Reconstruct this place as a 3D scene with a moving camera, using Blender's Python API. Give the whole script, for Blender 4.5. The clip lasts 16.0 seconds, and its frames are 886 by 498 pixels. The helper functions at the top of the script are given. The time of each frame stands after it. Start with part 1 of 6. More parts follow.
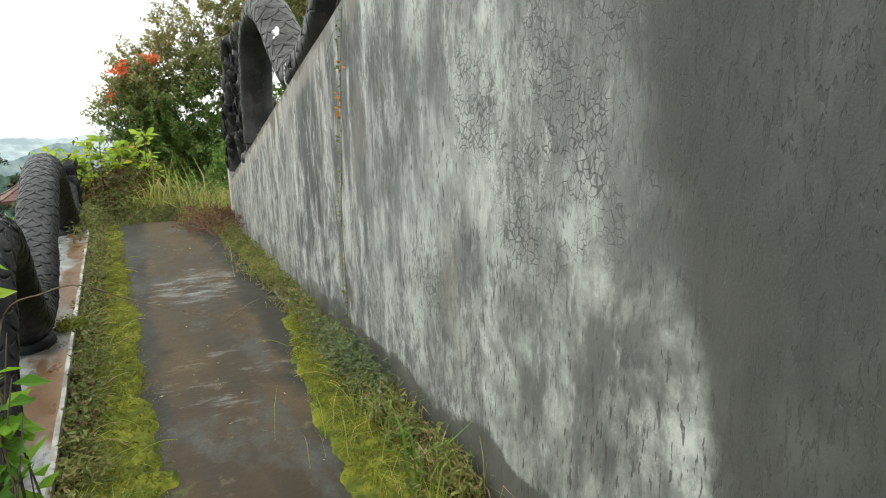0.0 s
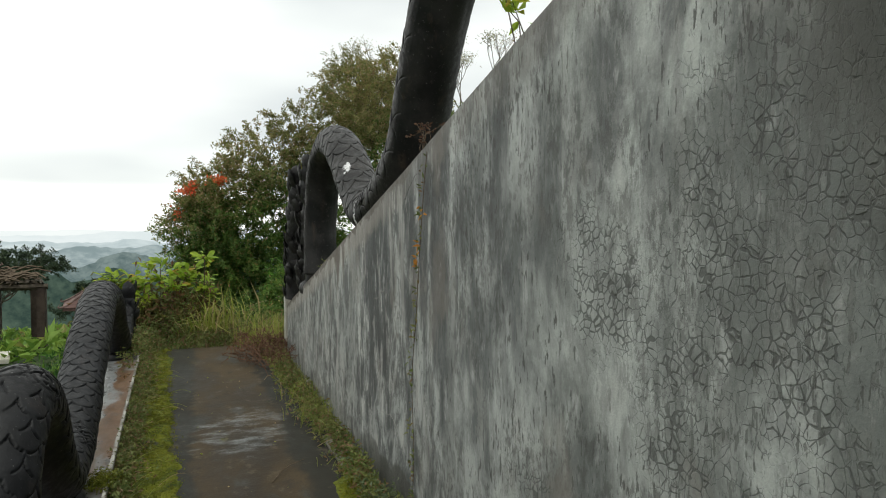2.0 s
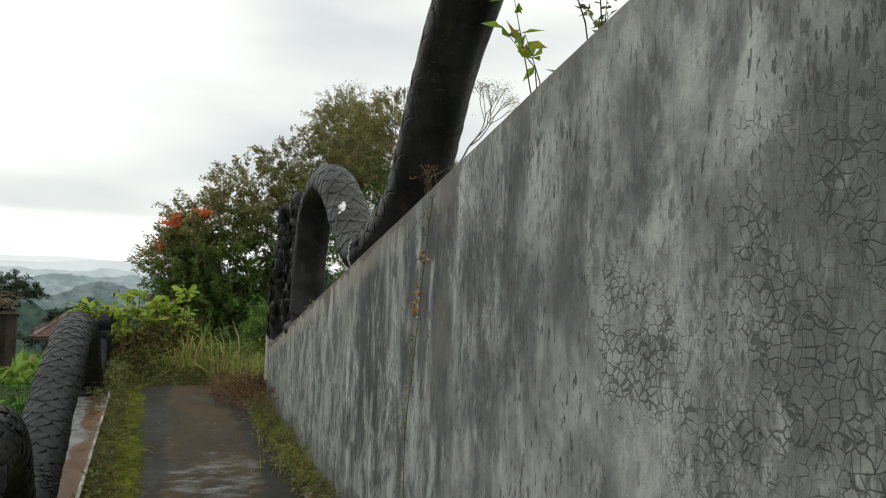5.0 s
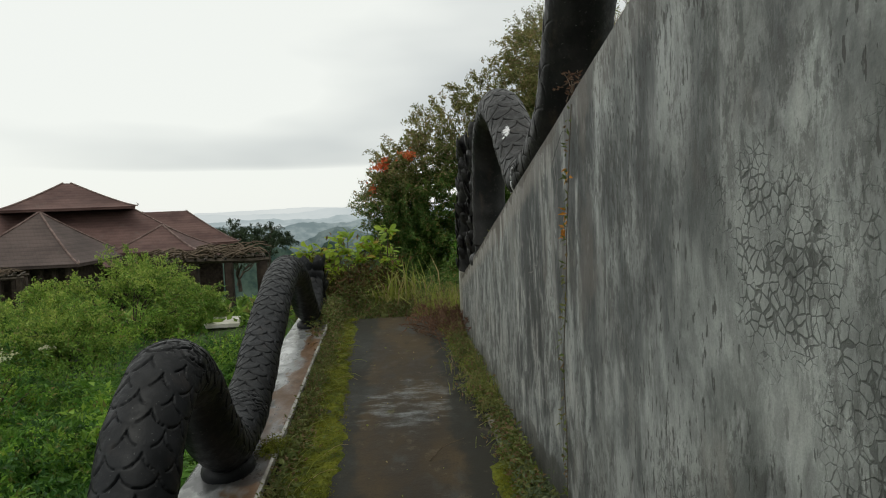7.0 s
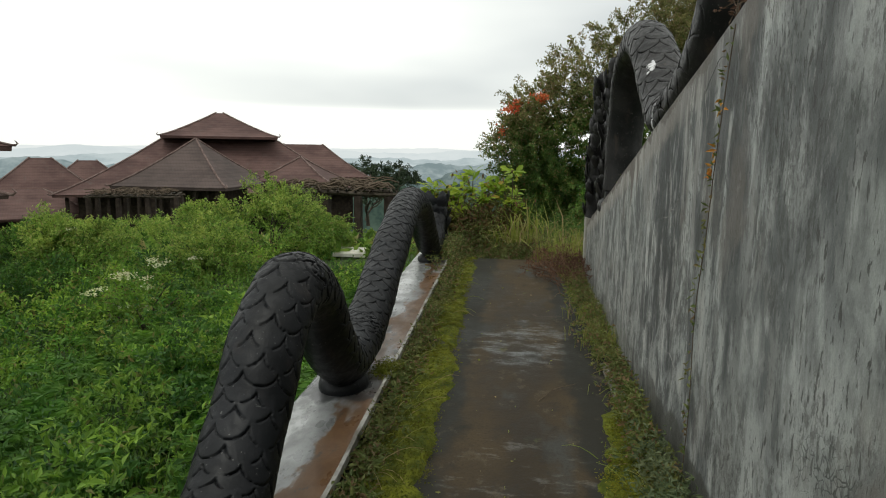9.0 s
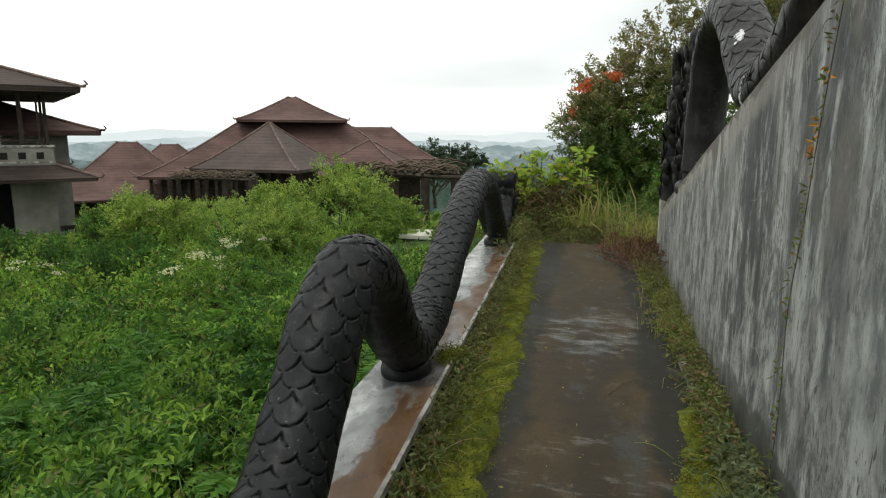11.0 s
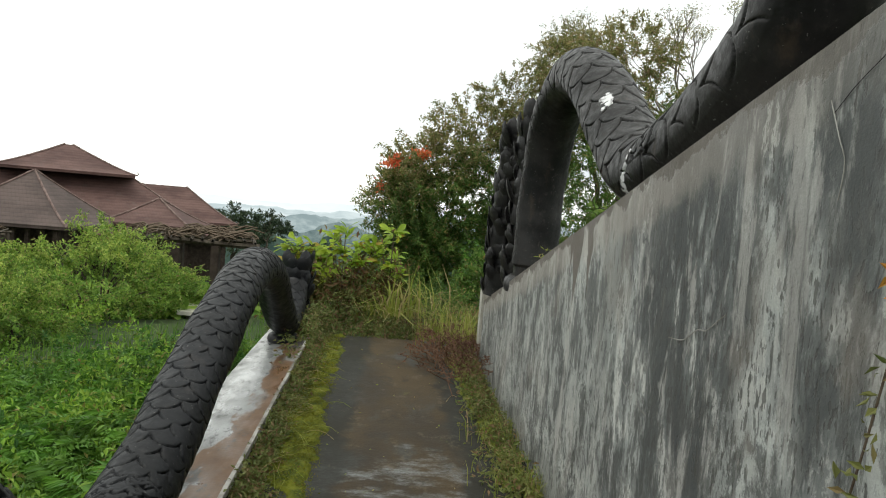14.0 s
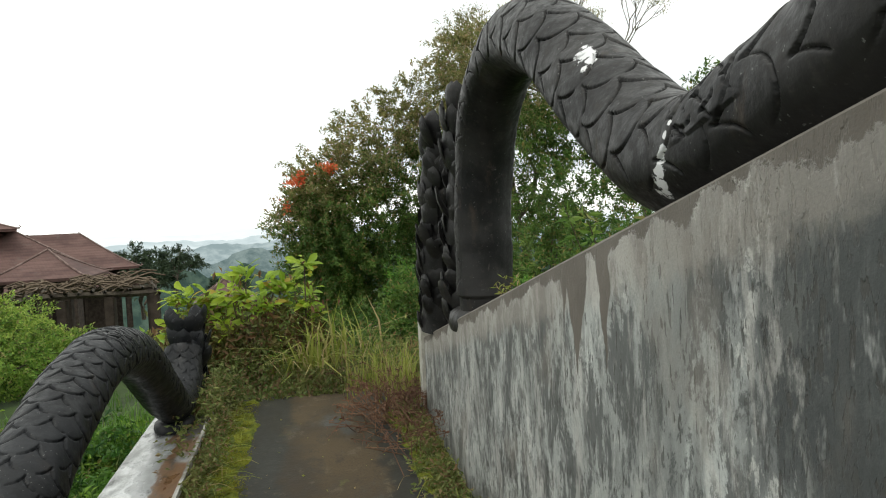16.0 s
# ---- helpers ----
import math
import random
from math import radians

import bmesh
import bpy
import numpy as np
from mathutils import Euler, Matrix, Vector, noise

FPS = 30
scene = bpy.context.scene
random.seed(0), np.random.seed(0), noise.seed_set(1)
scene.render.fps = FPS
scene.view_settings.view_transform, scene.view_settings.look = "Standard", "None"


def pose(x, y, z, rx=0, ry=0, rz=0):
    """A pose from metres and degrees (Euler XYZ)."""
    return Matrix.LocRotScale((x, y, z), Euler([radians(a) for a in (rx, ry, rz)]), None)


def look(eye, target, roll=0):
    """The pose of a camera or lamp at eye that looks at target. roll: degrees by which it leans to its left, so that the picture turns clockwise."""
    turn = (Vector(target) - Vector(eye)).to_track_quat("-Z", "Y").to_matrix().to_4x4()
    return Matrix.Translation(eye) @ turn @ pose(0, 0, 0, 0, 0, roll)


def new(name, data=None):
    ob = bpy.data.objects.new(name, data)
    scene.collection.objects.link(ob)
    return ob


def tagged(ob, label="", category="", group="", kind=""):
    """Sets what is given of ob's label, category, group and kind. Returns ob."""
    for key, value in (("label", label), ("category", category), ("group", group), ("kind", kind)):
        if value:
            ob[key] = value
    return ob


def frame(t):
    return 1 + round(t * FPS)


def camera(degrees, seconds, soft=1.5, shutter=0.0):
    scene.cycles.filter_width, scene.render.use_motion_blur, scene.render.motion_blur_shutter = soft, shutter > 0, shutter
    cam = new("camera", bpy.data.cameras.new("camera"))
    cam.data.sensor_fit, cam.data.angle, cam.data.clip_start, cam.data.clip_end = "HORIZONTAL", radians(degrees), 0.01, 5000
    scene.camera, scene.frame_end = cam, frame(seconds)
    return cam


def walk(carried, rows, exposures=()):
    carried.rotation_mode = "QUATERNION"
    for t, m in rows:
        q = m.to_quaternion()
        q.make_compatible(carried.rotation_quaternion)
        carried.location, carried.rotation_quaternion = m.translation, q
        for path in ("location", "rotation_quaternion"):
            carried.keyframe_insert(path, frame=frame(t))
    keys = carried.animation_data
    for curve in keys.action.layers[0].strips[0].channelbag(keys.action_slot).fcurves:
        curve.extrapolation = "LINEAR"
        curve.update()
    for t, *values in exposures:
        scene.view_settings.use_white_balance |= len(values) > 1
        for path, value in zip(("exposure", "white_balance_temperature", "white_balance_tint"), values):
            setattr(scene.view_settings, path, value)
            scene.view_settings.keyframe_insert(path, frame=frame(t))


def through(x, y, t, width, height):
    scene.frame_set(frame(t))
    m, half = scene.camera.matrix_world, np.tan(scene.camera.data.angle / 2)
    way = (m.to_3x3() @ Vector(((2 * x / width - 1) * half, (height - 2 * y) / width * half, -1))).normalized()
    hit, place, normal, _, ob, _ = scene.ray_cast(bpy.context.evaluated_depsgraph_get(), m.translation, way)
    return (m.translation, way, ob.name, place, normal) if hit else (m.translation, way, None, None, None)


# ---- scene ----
cam = camera(69.8, 16.0, soft=1.1)
PATH = [
    (0, (0.139, 0.157, 1.416), (0.967, 1.927, 0.988), -1.6),
    (0.5, (0.173, 0.297, 1.434), (0.815, 2.148, 1.034), 0.5),
    (1, (0.175, 0.446, 1.493), (0.977, 2.264, 1.268), 1.9),
    (1.5, (0.137, 0.555, 1.526), (0.995, 2.356, 1.384), 2.2),
    (2, (0.137, 0.626, 1.573), (0.857, 2.491, 1.513), -0.2),
    (2.5, (0.133, 0.644, 1.576), (0.839, 2.515, 1.579), 0.5),
    (3, (0.124, 0.66, 1.575), (0.867, 2.517, 1.595), 0.5),
    (3.5, (0.094, 0.695, 1.565), (0.845, 2.549, 1.572), 2.6),
    (3.7, (0.077, 0.701, 1.564), (0.853, 2.544, 1.583), 2.7),
    (5.8, (0.159, 0.817, 1.591), (0.913, 2.667, 1.679), 2.1),
    (6, (0.204, 0.813, 1.591), (0.917, 2.68, 1.657), 0.7),
    (6.5, (0.365, 0.86, 1.603), (0.783, 2.816, 1.597), -0.2),
    (7, (0.443, 0.9, 1.564), (0.572, 2.89, 1.42), -2.4),
    (7.5, (0.401, 0.866, 1.527), (0.642, 2.843, 1.349), 0.1),
    (8, (0.376, 0.886, 1.505), (0.553, 2.862, 1.252), 0.3),
    (8.5, (0.421, 0.965, 1.488), (0.415, 2.943, 1.191), 1.3),
    (9, (0.437, 0.996, 1.485), (0.182, 2.956, 1.177), 0.8),
    (9.2, (0.447, 1.002, 1.485), (0.105, 2.95, 1.186), 0.6),
    (11.3, (0.407, 1.141, 1.461), (-0.051, 3.049, 1.075), 0.3),
    (11.5, (0.379, 1.15, 1.458), (-0.012, 3.069, 1.055), 1.6),
    (12, (0.348, 1.333, 1.476), (0.142, 3.287, 1.099), 2.5),
    (12.5, (0.313, 1.667, 1.404), (-0.169, 3.593, 1.163), 1.4),
    (13, (0.236, 1.995, 1.366), (-0.369, 3.866, 1.0), 3.1),
    (13.5, (0.18, 2.365, 1.381), (-0.259, 4.265, 0.937), 5.1),
    (14, (0.319, 2.61, 1.475), (0.453, 4.602, 1.358), 4.6),
    (14.5, (0.414, 2.796, 1.57), (0.837, 4.744, 1.732), 0.7),
    (15, (0.421, 3.016, 1.575), (0.994, 4.922, 1.777), -0.1),
    (15.5, (0.383, 3.371, 1.592), (0.994, 5.275, 1.626), -0.4),
    (16, (0.39, 3.758, 1.582), (0.773, 5.718, 1.487), -2.8),
]
EXPOSURES = [(0.0, 1.16, 6600, 4), (0.6, 0.82, 6600, 4), (1.0, 0.70, 6600, 4), (1.5, 0.36, 6600, 4), (3.5, 0.04, 6600, 4), (6.0, -0.06, 6600, 4), (7.0, -0.27, 6600, 4), (8.0, 0.0, 6600, 4), (9.0, -0.06, 6600, 4), (11.5, 0.22, 6600, 4), (12.0, 0.22, 6600, 4), (12.5, -0.1, 6600, 4), (13.0, 0.14, 6600, 4), (13.5, 0.26, 6600, 4), (14.0, 0.42, 6600, 4), (14.5, -0.44, 6600, 4), (15.2, -0.38, 6600, 4), (15.5, -0.21, 6600, 4), (16.0, 0.46, 6600, 4)]
walk(cam, [(t, look(eye, target, roll)) for t, eye, target, roll in PATH], EXPOSURES)

# ---- light ----
def sky_world():
    w = bpy.data.worlds.new("overcast")
    scene.world = w
    w.use_nodes = True
    nt = w.node_tree
    nt.nodes.clear()
    N, L = nt.nodes.new, nt.links.new
    out, bg = N("ShaderNodeOutputWorld"), N("ShaderNodeBackground")
    sky = N("ShaderNodeTexSky")
    sky.sky_type, sky.sun_disc = "NISHITA", False
    sky.sun_elevation, sky.sun_rotation = radians(55), radians(-70)
    dim = N("ShaderNodeVectorMath")
    dim.operation = "SCALE"
    dim.inputs["Scale"].default_value = 0.1
    L(sky.outputs[0], dim.inputs[0])
    co = N("ShaderNodeTexCoord")
    sp = N("ShaderNodeSeparateXYZ")
    L(co.outputs["Generated"], sp.inputs[0])
    mp = N("ShaderNodeMapping")
    mp.inputs["Scale"].default_value = (1.0, 1.0, 3.6)
    mp.inputs["Location"].default_value = (0.9, 0.2, 0.1)
    L(co.outputs["Generated"], mp.inputs[0])
    no = N("ShaderNodeTexNoise")
    no.inputs["Scale"].default_value, no.inputs["Detail"].default_value, no.inputs["Roughness"].default_value = 1.3, 4, 0.42
    L(mp.outputs[0], no.inputs[0])
    # a long grey bank of cloud over a bright horizon
    bank = N("ShaderNodeFloatCurve")
    cv = bank.mapping.curves[0]
    for k, (a, b) in enumerate(((0.0, 0.64), (0.05, 0.62), (0.072, 0.33), (0.12, 0.34), (0.24, 0.52), (1.0, 0.54))):
        if k in (0, 5):
            cv.points[0 if k == 0 else len(cv.points) - 1].location = (a, b)
        else:
            cv.points.new(a, b)
    bank.mapping.update()
    L(sp.outputs[2], bank.inputs["Value"])
    add = N("ShaderNodeMath")
    add.operation = "ADD"
    L(no.outputs[0], add.inputs[0])
    L(bank.outputs[0], add.inputs[1])
    ramp = N("ShaderNodeValToRGB")
    e = ramp.color_ramp.elements
    e[0].position, e[0].color = 0.78, (0.68, 0.705, 0.74, 1)
    e[1].position, e[1].color = 1.0, (1.14, 1.14, 1.13, 1)
    L(add.outputs[0], ramp.inputs[0])
    mix = N("ShaderNodeMix")
    mix.data_type = "RGBA"
    mix.inputs[0].default_value = 0.93
    L(dim.outputs[0], mix.inputs[6])
    L(ramp.outputs[0], mix.inputs[7])
    L(mix.outputs[2], bg.inputs[0])
    bg.inputs[1].default_value = 1.0
    L(bg.outputs[0], out.inputs[0])


sky_world()
sun = new("sun", bpy.data.lights.new("sun", "SUN"))
sun.data.energy, sun.data.angle, sun.data.color = 1.2, radians(35), (1, 0.97, 0.92)
sun.matrix_world = look((-3, -5, 20), (0, 0, 0))


# ---- materials ----
class Mat:
    """A small builder of node materials."""

    def __init__(self, name, rough=0.8, spec=0.3):
        self.m = bpy.data.materials.new(name)
        self.m.use_nodes = True
        self.t = self.m.node_tree
        self.b = self.t.nodes["Principled BSDF"]
        self.b.inputs["Roughness"].default_value = rough
        self.b.inputs["Specular IOR Level"].default_value = spec
        self.co = self.n("ShaderNodeTexCoord").outputs["Object"]

    def n(self, kind):
        return self.t.nodes.new(kind)

    def put(self, a, socket):
        if isinstance(a, (int, float)):
            socket.default_value = a
        elif isinstance(a, tuple):
            socket.default_value = (*a, 1) if len(a) == 3 and len(socket.default_value) == 4 else a
        else:
            self.t.links.new(a, socket)

    def scaled(self, s, at=(0, 0, 0)):
        mp = self.n("ShaderNodeMapping")
        mp.inputs["Scale"].default_value = s if isinstance(s, tuple) else (s, s, s)
        mp.inputs["Location"].default_value = at
        self.t.links.new(self.co, mp.inputs[0])
        return mp.outputs[0]

    def noise(self, s, detail=5, rough=0.55, at=(0, 0, 0), warp=0.0):
        no = self.n("ShaderNodeTexNoise")
        no.inputs["Scale"].default_value, no.inputs["Detail"].default_value = 1, detail
        no.inputs["Roughness"].default_value, no.inputs["Distortion"].default_value = rough, warp
        self.t.links.new(self.scaled(s, at), no.inputs["Vector"])
        return no.outputs["Fac"]

    def cracks(self, s, vec=None):
        vo = self.n("ShaderNodeTexVoronoi")
        vo.feature = "DISTANCE_TO_EDGE"
        vo.inputs["Scale"].default_value = 1
        self.t.links.new(vec or self.scaled(s), vo.inputs["Vector"])
        return vo.outputs["Distance"]

    def ramp(self, f, a, b, lo=0.0, hi=1.0):
        r = self.n("ShaderNodeMapRange")
        r.interpolation_type = "SMOOTHSTEP"
        for k, v in zip(("Value", "From Min", "From Max", "To Min", "To Max"), (f, a, b, lo, hi)):
            self.put(v, r.inputs[k])
        return r.outputs[0]

    def mix(self, f, a, b):
        x = self.n("ShaderNodeMix")
        x.data_type = "RGBA"
        self.put(f, x.inputs[0]), self.put(a, x.inputs[6]), self.put(b, x.inputs[7])
        return x.outputs[2]

    def math(self, op, a, b=0.0):
        x = self.n("ShaderNodeMath")
        x.operation = op
        self.put(a, x.inputs[0]), self.put(b, x.inputs[1])
        return x.outputs[0]

    def xyz(self):
        s = self.n("ShaderNodeSeparateXYZ")
        self.t.links.new(self.co, s.inputs[0])
        return s.outputs

    def spot(self, x, y, z, r, wobble):
        """1 inside a ragged blot round a place."""
        d = self.n("ShaderNodeVectorMath")
        d.operation = "DISTANCE"
        self.t.links.new(self.co, d.inputs[0])
        d.inputs[1].default_value = (x, y, z)
        w = self.math("MULTIPLY", self.math("SUBTRACT", wobble, 0.5), r * 2.4)
        return self.ramp(self.math("ADD", d.outputs["Value"], w), r * 1.08, r * 0.9)

    def color(self, c):
        self.put(c, self.b.inputs["Base Color"])
        return self

    def rough(self, c):
        self.put(c, self.b.inputs["Roughness"])
        return self

    def bump(self, h, strength=0.4, dist=0.01):
        b = self.n("ShaderNodeBump")
        b.inputs["Strength"].default_value, b.inputs["Distance"].default_value = strength, dist
        self.put(h, b.inputs["Height"])
        self.t.links.new(b.outputs[0], self.b.inputs["Normal"])
        return self

    def island(self):
        return self.n("ShaderNodeNewGeometry").outputs["Random Per Island"]


def leaf_material(name, a, b, dry=None, dry_share=0.1, through=0.35, rough=0.55, patchy=0.5):
    m = Mat(name, rough, 0.3)
    r = m.island()
    c = m.mix(r, a, b)
    if dry:
        k = m.math("FRACT", m.math("MULTIPLY", r, 37.7))
        c = m.mix(m.ramp(k, 1 - dry_share, 1 - dry_share * 0.8), c, dry)
    c = m.mix(m.ramp(m.noise(1.7, 4, 0.6), 0.42, 0.60, 0, patchy), c, (a[0] * 0.8, a[1] * 0.55, a[2] * 0.8))
    c = m.mix(m.ramp(m.noise(2.3, 3, 0.5, (4, 7, 1)), 0.52, 0.68, 0, 0.6), c, (b[0] * 1.25, b[1] * 1.1, b[2] * 1.1))
    c = m.mix(m.ramp(m.noise(0.45, 3, 0.55, (2, 6, 3)), 0.40, 0.60, 0, patchy * 0.8), c, (a[0] * 0.5, a[1] * 0.62, a[2] * 0.9))
    m.color(c)
    tr = m.n("ShaderNodeBsdfTranslucent")
    m.put(c, tr.inputs[0])
    mx = m.n("ShaderNodeMixShader")
    mx.inputs[0].default_value = through
    m.t.links.new(m.b.outputs[0], mx.inputs[1])
    m.t.links.new(tr.outputs[0], mx.inputs[2])
    m.t.links.new(mx.outputs[0], m.t.nodes["Material Output"].inputs[0])
    return m.m


def wall_material():
    m = Mat("weathered_plaster", 0.75, 0.5)
    x, y, z = m.xyz()
    below = m.math("SUBTRACT", m.math("SUBTRACT", 2.898, m.math("MULTIPLY", y, 0.257)), z)
    big = m.noise((0.8, 0.8, 0.6), 4, 0.6)
    streak = m.noise((4.0, 3.6, 1.7), 6, 0.62, (3, 1, 0), 0.9)
    fine = m.noise((70, 62, 17), 3, 0.6)
    grit = m.noise(160, 2)
    cloud = m.noise((2.2, 2.0, 1.5), 6, 0.62, (2, 2, 6), 0.5)
    far = m.ramp(y, 1.5, 3.2)
    tone = m.mix(far, cloud, streak)
    c = m.mix(m.ramp(tone, 0.40, 0.58), (0.155, 0.167, 0.162), (0.48, 0.50, 0.48))
    near = m.mix(m.ramp(cloud, 0.40, 0.60), (0.14, 0.152, 0.14), (0.50, 0.525, 0.495))
    c = m.mix(far, near, c)
    c = m.mix(m.ramp(y, 4.7, 5.6, 0, 0.6), c, (0.54, 0.56, 0.53))
    c = m.mix(m.ramp(m.noise((1.6, 1.6, 1.0), 4, 0.6, (9, 4, 2)), 0.55, 0.70, 0, 0.45), c, (0.23, 0.215, 0.19))
    # dark runs that start at the top
    run = m.noise((4.5, 3.2, 1.3), 6, 0.6, (1, 7, 3), 0.5)
    reach = m.math("MULTIPLY", m.ramp(below, 0.15, 1.7, 1, 0), m.ramp(y, 4.6, 5.6, 1, 0.45))
    c = m.mix(m.math("MULTIPLY", m.ramp(run, 0.44, 0.60), m.math("MULTIPLY", reach, 0.85)), c, (0.055, 0.059, 0.061))
    blot = m.noise((3.2, 2.6, 1.7), 5, 0.65, (5, 2, 8), 0.8)
    c = m.mix(m.ramp(blot, 0.56, 0.68, 0, 0.55), c, (0.105, 0.112, 0.115))
    peel = m.noise((9, 8.5, 3.4), 10, 0.76, (1, 2, 9), 0.4)
    c = m.mix(m.math("MULTIPLY", m.ramp(peel, 0.49, 0.44), m.ramp(y, 2.6, 4.2, 0.28, 0.8)), c, (0.060, 0.064, 0.063))
    c = m.mix(m.math("MULTIPLY", m.ramp(peel, 0.53, 0.58), m.ramp(y, 2.6, 4.2, 0.16, 0.8)), c, (0.58, 0.58, 0.545))
    # broad dark runs in the middle stretch
    band = m.math("MULTIPLY", m.ramp(y, 2.8, 3.5), m.ramp(y, 5.4, 4.7, 0.15, 1))
    wet = m.noise((5, 4.4, 0.8), 7, 0.6, (2, 4, 7), 0.5)
    c = m.mix(m.math("MULTIPLY", m.math("MULTIPLY", m.ramp(wet, 0.43, 0.52), m.math("MULTIPLY", band, m.ramp(z, 0.3, 1.0, 0.35, 1))), 0.85), c, (0.042, 0.047, 0.048))
    damp = m.noise((2.6, 2.4, 1.3), 6, 0.66, (7, 7, 1), 0.6)
    c = m.mix(m.math("MULTIPLY", m.math("MULTIPLY", m.ramp(damp, 0.40, 0.58), m.ramp(y, 2.4, 1.6, 0.25, 1)), 0.85), c, (0.070, 0.076, 0.070))
    # short upright flecks where the skin has come off
    fleck = m.ramp(fine, 0.555, 0.61)
    zone = m.ramp(m.noise((1.3, 1.3, 1.0), 3, 0.5, (2, 5, 1)), 0.4, 0.6)
    long_fleck = m.math("MULTIPLY", m.ramp(m.noise((75, 66, 15), 3, 0.55, (4, 6, 2)), 0.60, 0.64), m.ramp(m.noise((1.7, 1.7, 1.4), 3, 0.5, (6, 2, 4)), 0.40, 0.52, 0.25, 1))
    fl = m.math("MAXIMUM", m.math("MULTIPLY", fleck, zone), long_fleck)
    c = m.mix(m.math("MULTIPLY", fl, 0.85), c, (0.05, 0.048, 0.043))
    white = m.ramp(m.noise((16, 16, 5), 4, 0.7, (8, 8, 2)), 0.58, 0.72, 0, 0.5)
    c = m.mix(white, c, (0.52, 0.525, 0.51))
    lime = m.noise((9, 8, 1.6), 8, 0.7, (3, 5, 2), 0.4)
    c = m.mix(m.math("MULTIPLY", m.ramp(lime, 0.54, 0.62), m.ramp(y, 3.0, 4.4, 0.15, 0.7)), c, (0.42, 0.41, 0.385))
    mott = m.noise((24, 21, 9), 8, 0.8, (3, 9, 4))
    mz = m.ramp(m.noise((1.1, 1.3, 1.6), 4, 0.55, (8, 1, 3)), 0.47, 0.55)
    c = m.mix(m.math("MULTIPLY", m.math("MULTIPLY", m.ramp(mott, 0.50, 0.45), mz), 0.6), c, (0.055, 0.055, 0.05))
    thin = m.noise((26, 22, 1.5), 5, 0.65, (5, 3, 1), 0.5)
    c = m.mix(m.math("MULTIPLY", m.ramp(thin, 0.60, 0.68), m.ramp(below, 0.1, 1.6, 0.45, 0.0)), c, (0.07, 0.072, 0.07))
    warm = m.ramp(m.noise((1.7, 1.9, 1.1), 5, 0.6, (6, 0, 7)), 0.56, 0.66, 0, 0.4)
    c = m.mix(warm, c, (0.235, 0.205, 0.175))
    # crazed plaster
    wv = m.n("ShaderNodeVectorMath")
    wv.operation = "MULTIPLY_ADD"
    nc = m.n("ShaderNodeTexNoise")
    nc.inputs["Scale"].default_value = 16
    m.t.links.new(m.co, nc.inputs["Vector"])
    m.put(nc.outputs["Color"], wv.inputs[0])
    wv.inputs[1].default_value = (1.3, 1.3, 1.3)
    m.put(m.scaled((8, 42, 36)), wv.inputs[2])
    cr = m.cracks(1, wv.outputs[0])
    wob = m.noise((5, 5, 4), 7, 0.72, (4, 4, 4))
    area = m.math("MULTIPLY", wob, 0.0)
    for yy, zz, rr in ((1.5, 1.62, 0.40), (1.62, 1.30, 0.38), (2.07, 1.42, 0.24), (2.2, 1.57, 0.14), (2.5, 0.7, 0.16), (1.75, 1.05, 0.22)):
        d = m.n("ShaderNodeVectorMath")
        d.operation = "DISTANCE"
        m.t.links.new(m.co, d.inputs[0])
        d.inputs[1].default_value = (1.17, yy, zz)
        area = m.math("MAXIMUM", area, m.ramp(m.math("ADD", d.outputs["Value"], m.math("MULTIPLY", m.math("SUBTRACT", wob, 0.5), rr * 2.6)), rr * 1.25, rr * 0.5))
    thick = m.math("MULTIPLY", area, m.ramp(m.noise(9, 4, 0.65), 0.36, 0.66, 0.01, 0.13))
    net = m.ramp(cr, thick, m.math("MULTIPLY", thick, 0.4))
    cn = m.math("MULTIPLY", net, area)
    c = m.mix(m.math("MULTIPLY", area, 0.22), c, (0.27, 0.29, 0.27))
    c = m.mix(m.math("MULTIPLY", cn, 0.72), c, (0.050, 0.053, 0.048))
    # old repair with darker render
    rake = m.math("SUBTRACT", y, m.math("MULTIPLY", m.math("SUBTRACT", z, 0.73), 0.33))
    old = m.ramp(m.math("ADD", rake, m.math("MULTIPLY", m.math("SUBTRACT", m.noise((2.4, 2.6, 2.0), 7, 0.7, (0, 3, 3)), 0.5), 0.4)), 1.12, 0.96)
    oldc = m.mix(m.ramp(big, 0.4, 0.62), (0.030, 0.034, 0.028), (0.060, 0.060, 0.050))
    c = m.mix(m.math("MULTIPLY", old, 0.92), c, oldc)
    # bare strip along the sloping top edge
    edge = m.math("ADD", below, m.math("MULTIPLY", m.math("SUBTRACT", m.noise((5, 6, 5), 7, 0.72), 0.5), 0.26))
    strip = m.math("MULTIPLY", m.ramp(edge, 0.056, 0.040), m.ramp(y, 3.3, 4.4, 0.3, 1))
    for dy, dw, tip, run_z in ((5.62, 0.085, 1.06, 0.36), (5.42, 0.04, 1.12, 0.34), (5.72, 0.03, 1.22, 0.2)):
        wide = m.math("MULTIPLY", m.ramp(z, tip, tip + run_z), dw)
        off = m.math("ABSOLUTE", m.math("ADD", m.math("SUBTRACT", y, dy), m.math("MULTIPLY", m.math("SUBTRACT", m.noise((3, 3, 9), 3), 0.5), 0.05)))
        d = m.math("MULTIPLY", m.ramp(m.math("SUBTRACT", off, wide), 0.006, 0.0), m.ramp(z, tip, tip + 0.02))
        strip = m.math("MAXIMUM", strip, d)
